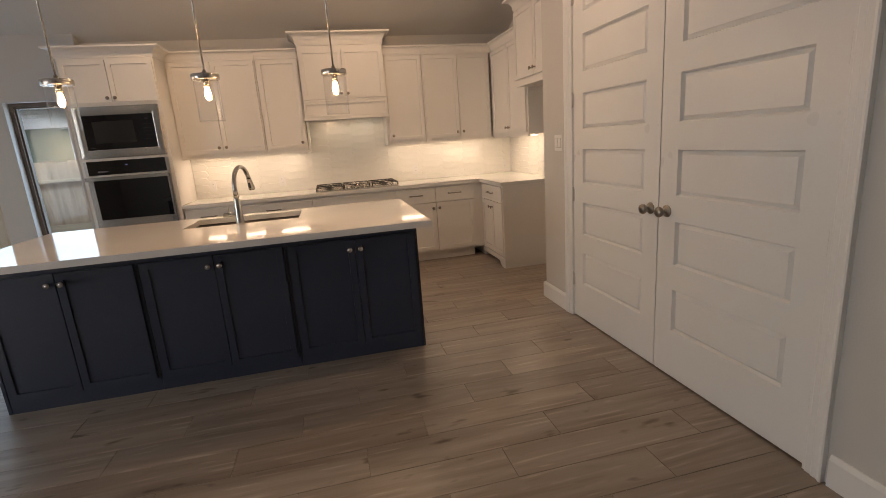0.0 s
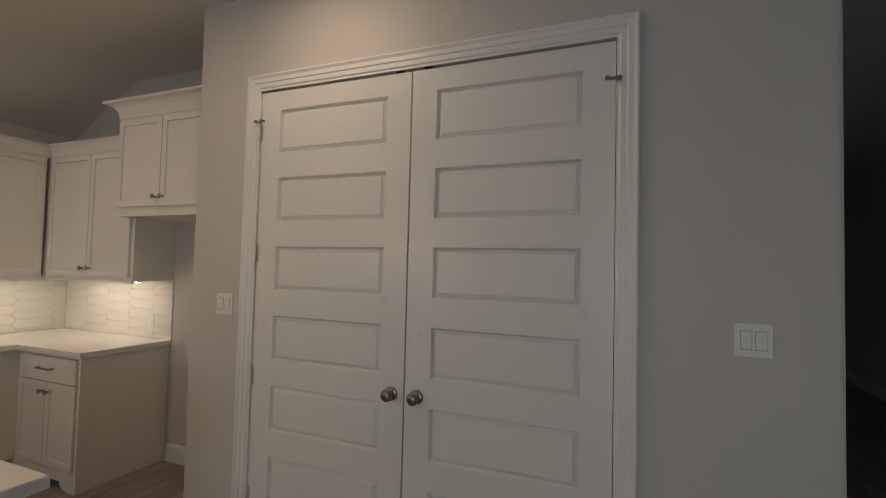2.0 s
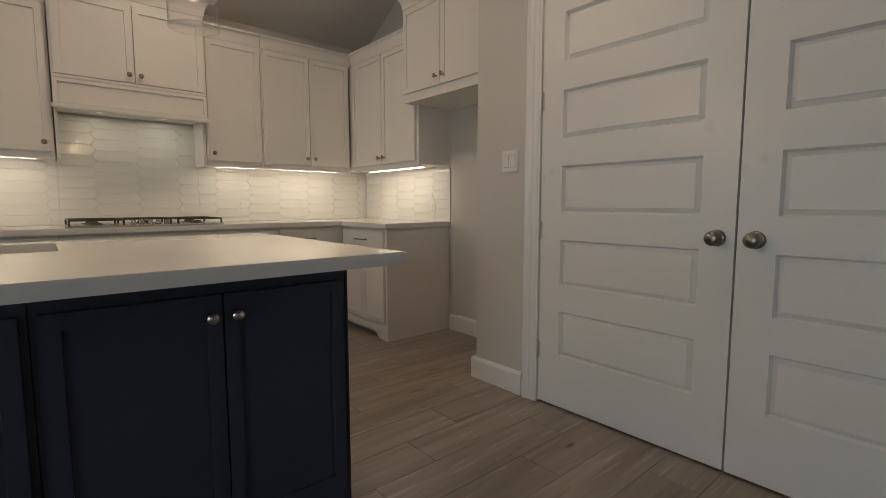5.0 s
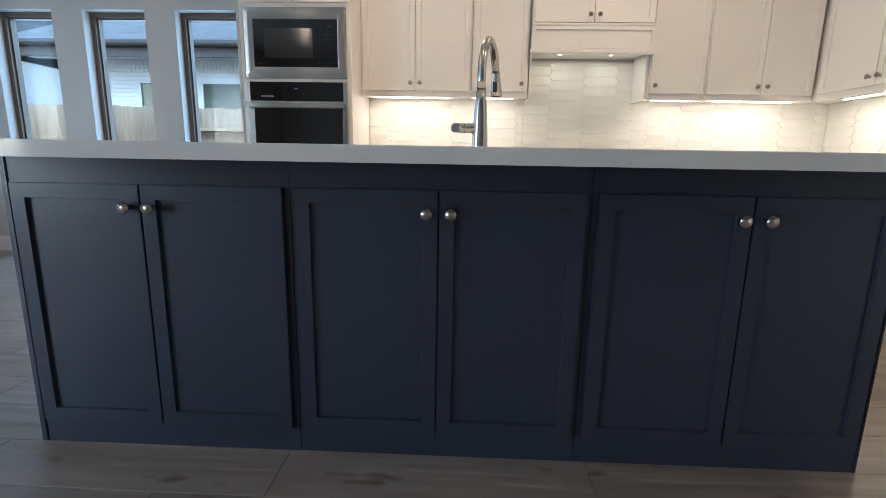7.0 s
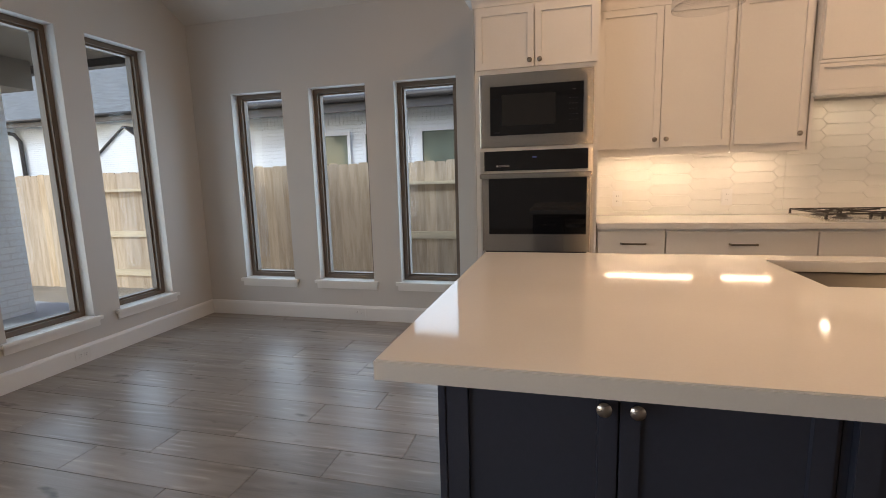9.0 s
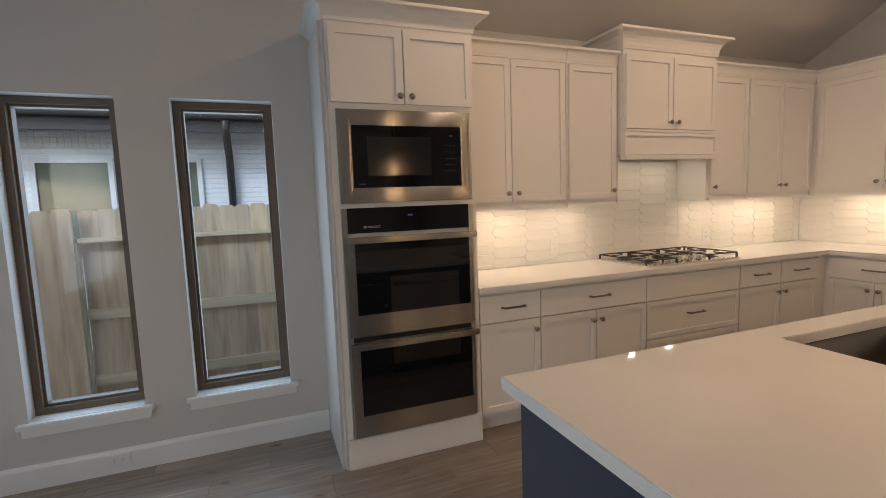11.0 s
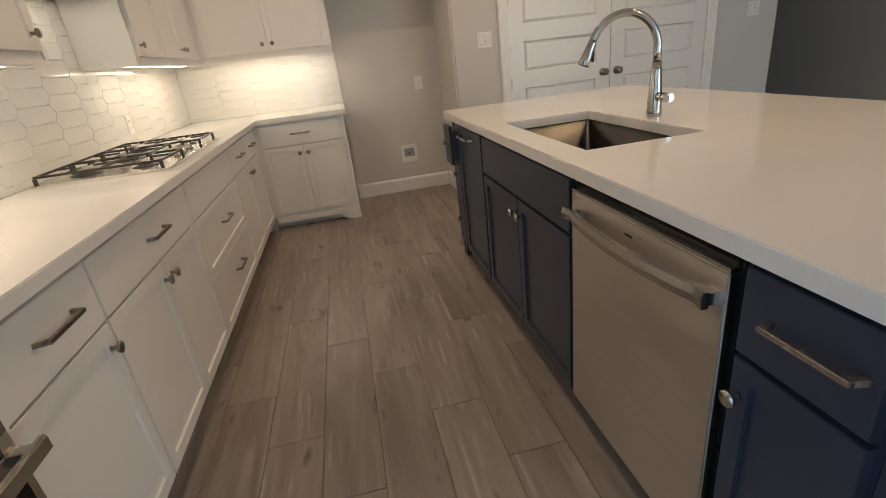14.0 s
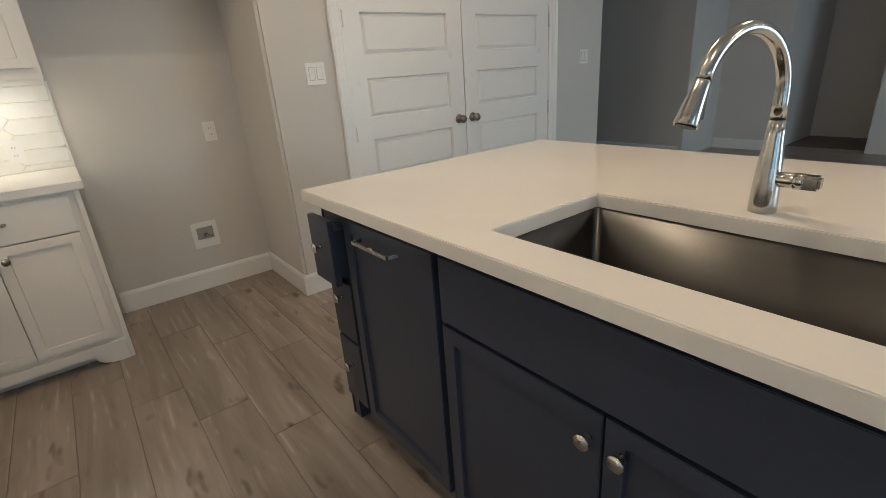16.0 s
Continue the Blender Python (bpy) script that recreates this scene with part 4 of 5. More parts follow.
for z0, z1 in ((0.555, 1.082), (0.004, 0.522)):
    dr = part("oven_door", boxed(0.012, W - 0.012, -0.030, -0.0185, z0, z1, bevel=0.002), STEEL, ov, "stainless oven door")
    part("door_glass", boxed(0.058, W - 0.035, -0.0335, -0.0302, z0 + 0.118, z1 - 0.03), BLACKG, dr, "black oven glass")
    bm = bmesh.new()
    box(bm, 0.004, W - 0.004, -0.078, -0.062, z1 - 0.028, z1 + 0.006, bevel=0.004)
    for x in (0.02, W - 0.045):
        box(bm, x, x + 0.025, -0.064, -0.031, z1 - 0.022, z1 + 0.0)
    part("handle", bm, STEEL, dr, "flat brushed steel handle bar")
part("vent_gap", boxed(0.0285, W - 0.0285, -0.012, -0.001, 0.5225, 0.5545), BLACKP, ov)

# ---- island ----
IX0, IX1, IY0, IY1 = 0.305, 2.80, -2.87, -1.955
CTI = 0.925
SX0, SX1, SY0, SY1 = 1.292, 2.042, -2.435, -2.028
IT = 0.8865
front_units = ((0.325, 1.132, 0.715, (0.682, 0.749)), (1.134, 1.965, 1.549, (1.516, 1.582)), (1.967, 2.79, 2.389, (2.355, 2.423)))
for x0, x1, mid, kn in front_units:
    a = 0.016
    cabinet("island_cabinet", pose(x0, IY0, 0), x1 - x0, 0.30, 0.0, IT, [("door", a, mid - x0 - 0.002, 0.085, 0.812, ("knob", kn[0] - x0, 0.75)), ("door", mid - x0 + 0.002, x1 - x0 - a, 0.085, 0.812, ("knob", kn[1] - x0, 0.75))], NAVY, "navy blue shaker island cabinet with two closed doors", "island cabinets")
single("island_end_panel", boxed(IX0, 0.324, IY0 - 0.004, IY1 + 0.004, 0, IT, bevel=0.002), NAVY, "navy blue end panel of the island", "end panel", "", "island ends")
single("island_end_panel", boxed(2.791, IX1, IY0 - 0.004, IY1 + 0.004, 0, IT, bevel=0.002), NAVY, "navy blue end panel of the island", "end panel", "", "island ends")
back = IY1 - 0.0
dp = 0.60


def back_unit(name, x1, x0, fronts, label, paint=NAVY, toe=0.10):
    fr = [(f[0], x1 - f[2], x1 - f[1], f[3], f[4], *[(h[0], x1 - h[1], *h[2:]) for h in f[5:]]) for f in fronts]
    return cabinet(name, pose(x1, back, 0, 0, 0, 180), x1 - x0, dp if name != "sink_cabinet" else 0.05, 0.0, IT if name != "sink_cabinet" else 0.69, fr, paint, label, "island cabinets", toe=toe)


bu = back_unit("drawer_cabinet", 2.788, 2.622, [("drawer", 2.628, 2.776, 0.40, 0.625, ("knob", 2.70, 0.565)), ("drawer", 2.628, 2.776, 0.125, 0.388, ("knob", 2.70, 0.285))], "narrow navy drawer cabinet with its top drawer slightly open")
f = part("open_drawer", shaker(0.148, 0.222, 0), NAVY, bu, "navy drawer front standing slightly open")
f.location = (0.012, -0.045, 0.637)
k = part("knob", KNOB, None, f)
k.location = (0.074, -0.0205, 0.125)
part("drawer_box", boxed(0.022, 0.15, -0.044, -0.0008, 0.66, 0.82), NAVY, bu)
part("foot", boxed(0.0, 0.04, 0.0, 0.07, 0.0, 0.10), NAVY, bu, "navy corner foot")
back_unit("pull_out_cabinet", 2.620, 2.148, [("door", 2.155, 2.612, 0.105, 0.864, ("pull", 2.405, 0.820, PULL_WIDE))], "navy pull-out cabinet with a bar handle")
sk = back_unit("sink_cabinet", 2.146, 1.206, [("drawer", 1.220, 2.132, 0.693, 0.864), ("door", 1.677, 2.132, 0.105, 0.681, ("knob", 1.703, 0.622)), ("door", 1.220, 1.672, 0.105, 0.681, ("knob", 1.634, 0.622))], "navy sink cabinet with two closed doors")
part("back_panel", boxed(0, 0.94, 0.59, 0.60, 0.0, 0.68), NAVY, sk)
part("top_rail", boxed(0, 0.94, 0.0, 0.03, 0.6905, IT), NAVY, sk)
back_unit("end_cabinet", 0.580, 0.326, [("drawer", 0.334, 0.568, 0.698, 0.864, ("pull", 0.428, 0.790, PULL_NICKEL)), ("door", 0.334, 0.568, 0.105, 0.686, ("knob", 0.545, 0.612))], "narrow navy cabinet with one drawer and one door")

dw = thing("dishwasher", pose(1.202, back, 0, 0, 0, 180), "stainless dishwasher with a curved bar handle", "dishwasher")
part("tub", boxed(0.004, 0.612, 0.0, 0.57, 0.10, 0.872), BLACKP, dw)
part("kick_plate", boxed(0.006, 0.610, 0.05, 0.07, 0.0, 0.098), BLACKP, dw)
door = part("front_panel", boxed(0.008, 0.606, -0.026, -0.001, 0.105, 0.838, bevel=0.004), STEELV, dw, "brushed steel door")
part("top_edge", boxed(0.008, 0.606, -0.024, 0.01, 0.8385, 0.846), STEEL, dw, "bright steel top edge")
part("control_strip", boxed(0.010, 0.604, -0.008, -0.0005, 0.8465, 0.868), BLACKG, dw)
part("badge", boxed(0.285, 0.315, -0.0268, -0.0262, 0.798, 0.804), BLACKP, door)
bm = bmesh.new()
n = 18
secs = []
for i in range(n + 1):
    u = i / n
    x = 0.022 + 0.570 * u
    out = -0.030 - 0.040 * math.sin(math.pi * min(max(u, 0.0), 1.0)) ** 0.55 if 0 < i < n else -0.030 - 0.022
    secs.append([bm.verts.new((x, out + dy, 0.782 + dz)) for dy, dz in ((-0.010, -0.017), (-0.013, 0.0), (-0.010, 0.017), (0.004, 0.017), (0.004, -0.017))])
for s, t in zip(secs, secs[1:]):
    for i in range(5):
        fc = bm.faces.new((s[i], s[(i + 1) % 5], t[(i + 1) % 5], t[i]))
bm.faces.new(secs[0])
bm.faces.new(list(reversed(secs[-1])))
for x in (0.024, 0.556):
    box(bm, x, x + 0.034, -0.052, -0.0262, 0.770, 0.794)
part("handle", bm, STEEL, door, "curved brushed steel handle")
bm = bmesh.new()
lathe(bm, [(0.010, 0), (0.010, 0.002)], pose(0.52, -0.0262, 0.16, 90), 16)
part("emblem", bm, NICKEL, door)
single("island_core", boxed(0.326, 1.22, -2.568, -2.556, 0.0, IT), NAVY, "navy back board inside the island", "panel", "structure")

# island worktop with the sink cut out
bm = bmesh.new()
x0, x1, y0, y1 = 0.266, 2.850, -3.153, -1.911
xs, ys = (x0, SX0, SX1, x1), (y0, SY0, SY1, y1)
def slab_grid(z):
    return [[bm.verts.new((x, y, z)) for x in xs] for y in ys]
lo, hi = slab_grid(IT + 0.0005), slab_grid(CTI)
for j in range(3):
    for i in range(3):
        if i == 1 and j == 1:
            continue
        bm.faces.new((hi[j][i], hi[j][i + 1], hi[j + 1][i + 1], hi[j + 1][i]))
        bm.faces.new((lo[j + 1][i], lo[j + 1][i + 1], lo[j][i + 1], lo[j][i]))
for i in range(3):
    bm.faces.new((lo[0][i], lo[0][i + 1], hi[0][i + 1], hi[0][i]))
    bm.faces.new((lo[3][i + 1], lo[3][i], hi[3][i], hi[3][i + 1]))
    bm.faces.new((lo[i + 1][0], lo[i][0], hi[i][0], hi[i + 1][0]))
    bm.faces.new((lo[i][3], lo[i + 1][3], hi[i + 1][3], hi[i][3]))
for a, b in (((1, 1), (1, 2)), ((1, 2), (2, 2)), ((2, 2), (2, 1)), ((2, 1), (1, 1))):
    bm.faces.new((lo[a[0]][a[1]], lo[b[0]][b[1]], hi[b[0]][b[1]], hi[a[0]][a[1]]))
bmesh.ops.recalc_face_normals(bm, faces=bm.faces)
rim = [e for e in bm.edges if len(e.link_faces) == 2 and e.calc_face_angle() > 1.0 and all(v.co.z > CTI - 0.001 for v in e.verts)]
bmesh.ops.bevel(bm, geom=rim, offset=0.003, segments=2, affect='EDGES')
single("island_worktop", bm, QUARTZ, "white quartz island worktop with a sink cut-out", "worktop")

# sink
sn = thing("sink", pose((SX0 + SX1) / 2, (SY0 + SY1) / 2, 0.66), "undermount stainless steel sink", "sink")
bm = bmesh.new()
hx, hy, dep = (SX1 - SX0) / 2 + 0.004, (SY1 - SY0) / 2 + 0.004, 0.225


def rounded(hx, hy, r, z, n=6):
    out = []
    for cx, cy, a0 in ((hx - r, hy - r, 0), (-hx + r, hy - r, 90), (-hx + r, -hy + r, 180), (hx - r, -hy + r, 270)):
        for i in range(n + 1):
            a = radians(a0 + 90 * i / n)
            out.append(bm.verts.new((cx + r * math.cos(a), cy + r * math.sin(a), z)))
    return out


rings = [rounded(hx + 0.012, hy + 0.012, 0.03, dep + 0.001), rounded(hx, hy, 0.022, dep), rounded(hx - 0.002, hy - 0.002, 0.022, 0.03), rounded(hx - 0.012, hy - 0.012, 0.03, 0.008), rounded(hx - 0.04, hy - 0.04, 0.04, 0.0)]
for a, b in zip(rings, rings[1:]):
    for i in range(len(a)):
        fc = bm.faces.new((a[i], a[(i + 1) % len(a)], b[(i + 1) % len(a)], b[i]))
        fc.smooth = True
bm.faces.new(rings[-1])
# steel base darkened to carry the dark reflections inside the basin
part("basin", bm, brushed("sink_steel_darkened", (0.15, 0.143, 0.132), 0.33, 0.8), sn)
bm = bmesh.new()
lathe(bm, [(0.045, 0.001), (0.043, 0.004), (0.03, 0.003), (0.0, 0.002)], pose(0, -0.05, 0), 24)
part("drain", bm, NICKEL, sn, "round steel drain")

# faucet
fa = thing("faucet", pose(1.668, -2.512, CTI), "brushed steel gooseneck faucet with pull-down spray head", "faucet")
dirx, diry = 0.068, 0.262
ln = math.hypot(dirx, diry)
ux, uy = dirx / ln, diry / ln
R = ln / 2 - 0.012
bm = bmesh.new()
lathe(bm, [(0.0275, 0.0), (0.0285, 0.003), (0.0280, 0.02), (0.0265, 0.06), (0.0225, 0.12), (0.0185, 0.17), (0.0165, 0.20)], Matrix(), 28)
part("base_body", bm, FAUCET, fa)
bm = bmesh.new()
lathe(bm, [(0.0140, 0.2002), (0.0140, 0.2028)], Matrix(), 24)
part("joint_ring", bm, BLACKP, fa, "thin dark joint ring")
pts, rad = [(0, 0, 0.203), (0, 0, 0.235)], [0.0155, 0.0148]
for i in range(1, 29):
    a = math.pi * (1 - i / 28 * 0.885)
    s = R + R * math.cos(a)
    pts.append((ux * s, uy * s, 0.250 + R * math.sin(a) * 1.06))
    rad.append(0.0145)
bm = bmesh.new()
tube(bm, pts, rad, 20)
part("spout", bm, FAUCET, fa)
e0, e1 = Vector(pts[-2]), Vector(pts[-1])
dr = (e1 - e0).normalized()
bm = bmesh.new()
tube(bm, [e1 + dr * q for q in (0.0015, 0.004, 0.03, 0.062, 0.084, 0.088)], [0.0150, 0.0158, 0.0178, 0.0210, 0.0232, 0.0222], 24)
hdp = part("spray_head", bm, FAUCET, fa, "tapered steel spray head")
bm = bmesh.new()
tube(bm, [e1 + dr * 0.0882, e1 + dr * 0.0892], [0.0195, 0.0190], 20)
part("spray_face", bm, BLACKP, hdp, "black spray face")
inward = Vector((0, 0, 1)).cross(dr).cross(dr).normalized()
if inward.z > 0:
    inward.negate()
wide = dr.cross(inward)
bm = bmesh.new()
for k0, k1, out in ((0.030, 0.066, 0.030),):
    c8 = [e1 + dr * k + wide * w_ + inward * o for k, o0 in ((k0, 0.017), (k1, 0.019)) for w_ in (-0.008, 0.008) for o in (o0, out if k == k1 else 0.019)]
    vs8 = [bm.verts.new(c) for c in c8]
    for f in ((0, 1, 3, 2), (4, 6, 7, 5), (0, 4, 5, 1), (2, 3, 7, 6), (0, 2, 6, 4), (1, 5, 7, 3)):
        bm.faces.new([vs8[i] for i in f])
part("spray_button", bm, BLACKP, hdp, "black spray button")
bm = bmesh.new()
lathe(bm, [(0.0165, 0.0), (0.0165, 0.048), (0.0155, 0.0495), (0.0155, 0.051), (0.0175, 0.052), (0.0175, 0.066), (0.012, 0.074), (0.0, 0.075)], pose(0, 0, 0.075, 0, -90, 0), 24)
grip = part("handle", bm, FAUCET, fa, "steel side handle")
bm = bmesh.new()
box(bm, -0.098, -0.060, -0.0145, 0.0145, 0.060, 0.090, bevel=0.005)
part("lever", bm, FAUCET, grip, "flat rounded steel lever")


# ---- pendant lamps ----
def pendant(x, y):
    z = 1.852
    ob = thing("pendant_lamp", pose(x, y, z), "glowing pendant lamp with clear glass cylinder and nickel cap", "pendant lamp", "island pendants")
    bm = bmesh.new()
    lathe(bm, [(0.0055, 0.012), (0.0055, FLAT - z - 0.02)], Matrix(), 12)
    part("rod", bm, NICKEL, ob)
    bm = bmesh.new()
    lathe(bm, [(0.062, FLAT - z - 0.022), (0.062, FLAT - z - 0.001)], Matrix(), 28)
    part("canopy", bm, NICKEL, ob)
    bm = bmesh.new()
    lathe(bm, [(0.077, -0.022), (0.078, -0.020), (0.078, 0.004), (0.075, 0.008), (0.012, 0.010), (0.010, 0.030)], Matrix(), 36)
    part("cap", bm, NICKEL, ob, "brushed nickel disc cap")
    bm = bmesh.new()
    lathe(bm, [(0.0185, -0.062), (0.0185, -0.0225)], Matrix(), 20)
    part("socket", bm, NICKEL, ob)
    bm = bmesh.new()
    lathe(bm, [(0.0, -0.0235), (0.068, -0.0235), (0.070, -0.06), (0.070, -0.255), (0.0705, -0.260), (0.066, -0.260), (0.066, -0.255)], Matrix(), 40)
    for f in bm.faces:
        f.smooth = True
    g = part("shade", bm, SHADE, ob, "clear glass cylinder shade")
    g.visible_shadow = False
    bm = bmesh.new()
    lathe(bm, [(0.010, -0.063), (0.012, -0.072), (0.017, -0.092), (0.019, -0.108), (0.016, -0.126), (0.008, -0.137), (0.0, -0.139)], Matrix(), 20)
    b = part("bulb", bm, BULB, ob, "glowing warm bulb")
    b.visible_shadow = False
    point_lamp("pendant_light", (x, y, z - 0.115), 6.5 * LAMP, (1.0, 0.73, 0.46), 0.022)


for x in (0.888, 1.648, 2.39):
    pendant(x, -2.72)


def downlight(x, y, watts):
    ob = thing("downlight", pose(x, y, FLAT), "round recessed ceiling downlight, lit", "downlight", "ceiling downlights")
    bm = bmesh.new()
    lathe(bm, [(0.09, -0.001), (0.09, -0.006), (0.068, -0.009), (0.066, -0.003)], Matrix(), 28)
    part("trim_ring", bm, TRIM, ob)
    bm = bmesh.new()
    lathe(bm, [(0.064, -0.004), (0.064, -0.002)], Matrix(), 24)
    part("lens", bm, CANGLOW, ob)
    d = bpy.data.lights.new("downlight_lamp", 'AREA')
    d.shape, d.size, d.energy, d.color = 'DISK', 0.13, watts * LAMP * 0.26, (1.0, 0.79, 0.56)
    new("downlight_lamp", d).matrix_world = look((x, y, FLAT - 0.02), (x, y + 0.001, 0))


downlight(2.80, -1.30, 124)
downlight(1.05, -1.30, 84)
downlight(3.42, -3.25, 88)
downlight(-1.2, -5.9, 75)

# ---- shelf niche in the hallway ----
nc = thing("niche_shelves", pose(7.3, -7.72, 0.9), "dim built-in shelves in a hallway niche", "shelves")
part("back", boxed(0, 2.1, -0.32, -0.30, 0, 1.35), WALL, nc)
part("sill", boxed(-0.03, 2.13, -0.30, 0.15, -0.03, -0.001), TRIM, nc)
for x in (0.0, 0.7, 1.4, 2.08):
    part("upright", boxed(x, x + 0.02, -0.30, -0.02, 0, 1.35), TRIM, nc)
for z in (0.3, 0.6, 0.95):
    part("shelf", boxed(0, 2.1, -0.30, -0.02, z, z + 0.02), TRIM, nc)

# ---- outdoors ----
bm = bmesh.new()
v = [bm.verts.new(c) for c in ((-300, -300, -0.36), (300, -300, -0.36), (300, 300, -0.36), (-300, 300, -0.36))]
bm.faces.new(v)
single("ground", bm, SOIL, "pale bare soil around the house", "ground", "structure")
single("porch_slab", boxed(-5.6, XL - 0.181, -9.0, 0.1, -0.359, -0.05), CONCRETE, "grey concrete porch slab", "pavement", "structure")
bm = bmesh.new()
box(bm, -5.9, XL - 0.181, -9.0, 0.25, 2.60, 2.64)
single("porch_ceiling", bm, surface("porch_ceiling_stain", (0.26, 0.24, 0.22), 0.7), "painted porch ceiling", "ceiling", "structure")
single("porch_beam", boxed(-5.6, -4.95, -9.0, 0.1, 2.30, 2.599), surface("porch_beam_stain", (0.26, 0.24, 0.22), 0.7), "painted porch beam on the brick column", "beam", "structure")
single("porch_fascia", boxed(-6.0, -5.9, -9.0, 0.35, 2.50, 2.80), FASCIA, "dark porch fascia board", "trim", "structure")
single("porch_fascia_north", boxed(-5.899, XL - 0.3, 0.251, 0.35, 2.52, 2.80), FASCIA, "dark porch fascia board", "trim", "structure")
single("porch_column", boxed(-5.5, -4.9, -0.95, -0.25, -0.05, 2.295), BRICK, "white painted brick porch column", "column", "structure")


def house(name, x0, x1, y, eave, windows, label, depth=8.0, rise=2.6):
    ob = thing(name, pose(x0, y, -0.36), label, "house")
    H = eave + 0.36
    bm = bmesh.new()
    L = x1 - x0
    box(bm, 0, L, 0, depth, 0, H)
    part("wall", bm, BRICK, ob, "white painted brick wall")
    part("fascia", boxed(-0.5, L + 0.5, -0.52, -0.46, H - 0.06, H + 0.17), FASCIA, ob, "dark fascia board")
    part("drip_edge", boxed(-0.5, L + 0.5, -0.53, -0.521, H + 0.105, H + 0.12), SIDING, ob, "pale metal drip edge")
    n_course = int(L / 0.075)
    bm = bmesh.new()
    for i in range(n_course):
        box(bm, i * 0.075 + 0.003, i * 0.075 + 0.072, -0.012, -0.001, H - 0.21, H - 0.008)
    tagged(part("soldier_course", bm, BRICK, ob, "upright white bricks below the eave"), kind="stuff")
    part("soffit", boxed(-0.5, L + 0.5, -0.459, -0.001, H - 0.005, H + 0.02), SIDING, ob)
    bm = bmesh.new()
    tube(bm, [(-0.5, -0.58, H + 0.14), (L + 0.5, -0.58, H + 0.14)], 0.055, 10)
    part("gutter", bm, FASCIA, ob, "dark gutter")
    bm = bmesh.new()
    v = [bm.verts.new(c) for c in ((-0.6, -0.6, H + 0.19), (L + 0.6, -0.6, H + 0.19), (L - 1.5, depth / 2, H + rise), (1.5, depth / 2, H + rise), (-0.6, depth + 0.6, H + 0.19), (L + 0.6, depth + 0.6, H + 0.19))]
    for f in ((0, 1, 2, 3), (3, 2, 5, 4), (0, 3, 4), (1, 5, 2)):
        bm.faces.new([v[i] for i in f])
    part("roof", bm, SHINGLE, ob, "grey shingle roof")
    for a, b, z0, z1 in windows:
        # glossy sheet on the wall, coloured like an unlit room
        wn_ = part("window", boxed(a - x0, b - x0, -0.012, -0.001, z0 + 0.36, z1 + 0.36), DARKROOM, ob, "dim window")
        bm = bmesh.new()
        t = 0.06
        box(bm, a - x0 - t, b - x0 + t, -0.04, -0.013, z1 + 0.36, z1 + 0.36 + t)
        box(bm, a - x0 - t, b - x0 + t, -0.05, -0.013, z0 + 0.36 - t, z0 + 0.36)
        box(bm, a - x0 - t, a - x0, -0.04, -0.013, z0 + 0.36, z1 + 0.36)
        box(bm, b - x0, b - x0 + t, -0.04, -0.013, z0 + 0.36, z1 + 0.36)
        part("frame", bm, SIDING, wn_, "white window frame")
    return ob


nb = house("neighbour_house", -5.35, 8.05, 4.2, 2.47, [(-1.83, -1.12, 0.9, 2.07), (-2.90, -2.14, 0.9, 2.07), (-4.0, -3.26, 0.9, 2.07)], "white brick single-storey house with dark gutters")
bm = bmesh.new()
tube(bm, [(4.65, -0.55, 2.93), (4.65, -0.5, 2.75), (4.65, -0.08, 2.5), (4.65, -0.08, 0.1)], 0.05, 8)
part("downspout", bm, FASCIA, nb, "dark downspout")
fh = house("far_house", -26.0, -11.2, 9.0, 3.42, [(-16, -15, 1.0, 2.4)], "white house with a grey shingle roof behind the fence", rise=4.4)

bm = bmesh.new()
tube(bm, [(6.9, -0.58, 3.9), (7.1, -0.5, 3.72), (7.7, -0.15, 3.55), (7.85, -0.09, 3.3), (7.85, -0.09, 0.1)], 0.07, 8)
part("downspout", bm, FASCIA, fh, "dark downspout with an elbow")
# gabled wing in front of the far house
bm = bmesh.new()
gp = [(11.7, 0.0), (14.7, 0.0), (14.7, 2.40), (13.2, 3.46), (11.7, 2.40)]
lo = [bm.verts.new((a, -0.70, b)) for a, b in gp]
hi = [bm.verts.new((a, -0.01, b)) for a, b in gp]
for i in range(5):
    bm.faces.new((lo[i], lo[(i + 1) % 5], hi[(i + 1) % 5], hi[i]))
bm.faces.new(lo)
bm.faces.new(hi)
part("gable_wall", bm, BRICK, fh, "white gable wall of a low wing")
for side in (-1, 1):
    bm = bmesh.new()
    rp = [(13.2, 3.465), (13.2 + side * 1.75, 2.228), (13.2 + side * 1.75, 2.262), (13.2, 3.505)]
    lo = [bm.verts.new((a, -0.78, b)) for a, b in rp]
    hi = [bm.verts.new((a, -0.01, b)) for a, b in rp]
    for i in range(4):
        bm.faces.new((lo[i], lo[(i + 1) % 4], hi[(i + 1) % 4], hi[i]))
    bm.faces.new(lo)
    bm.faces.new(hi)
    part("gable_rake", bm, FASCIA, fh, "dark sloping rake board")
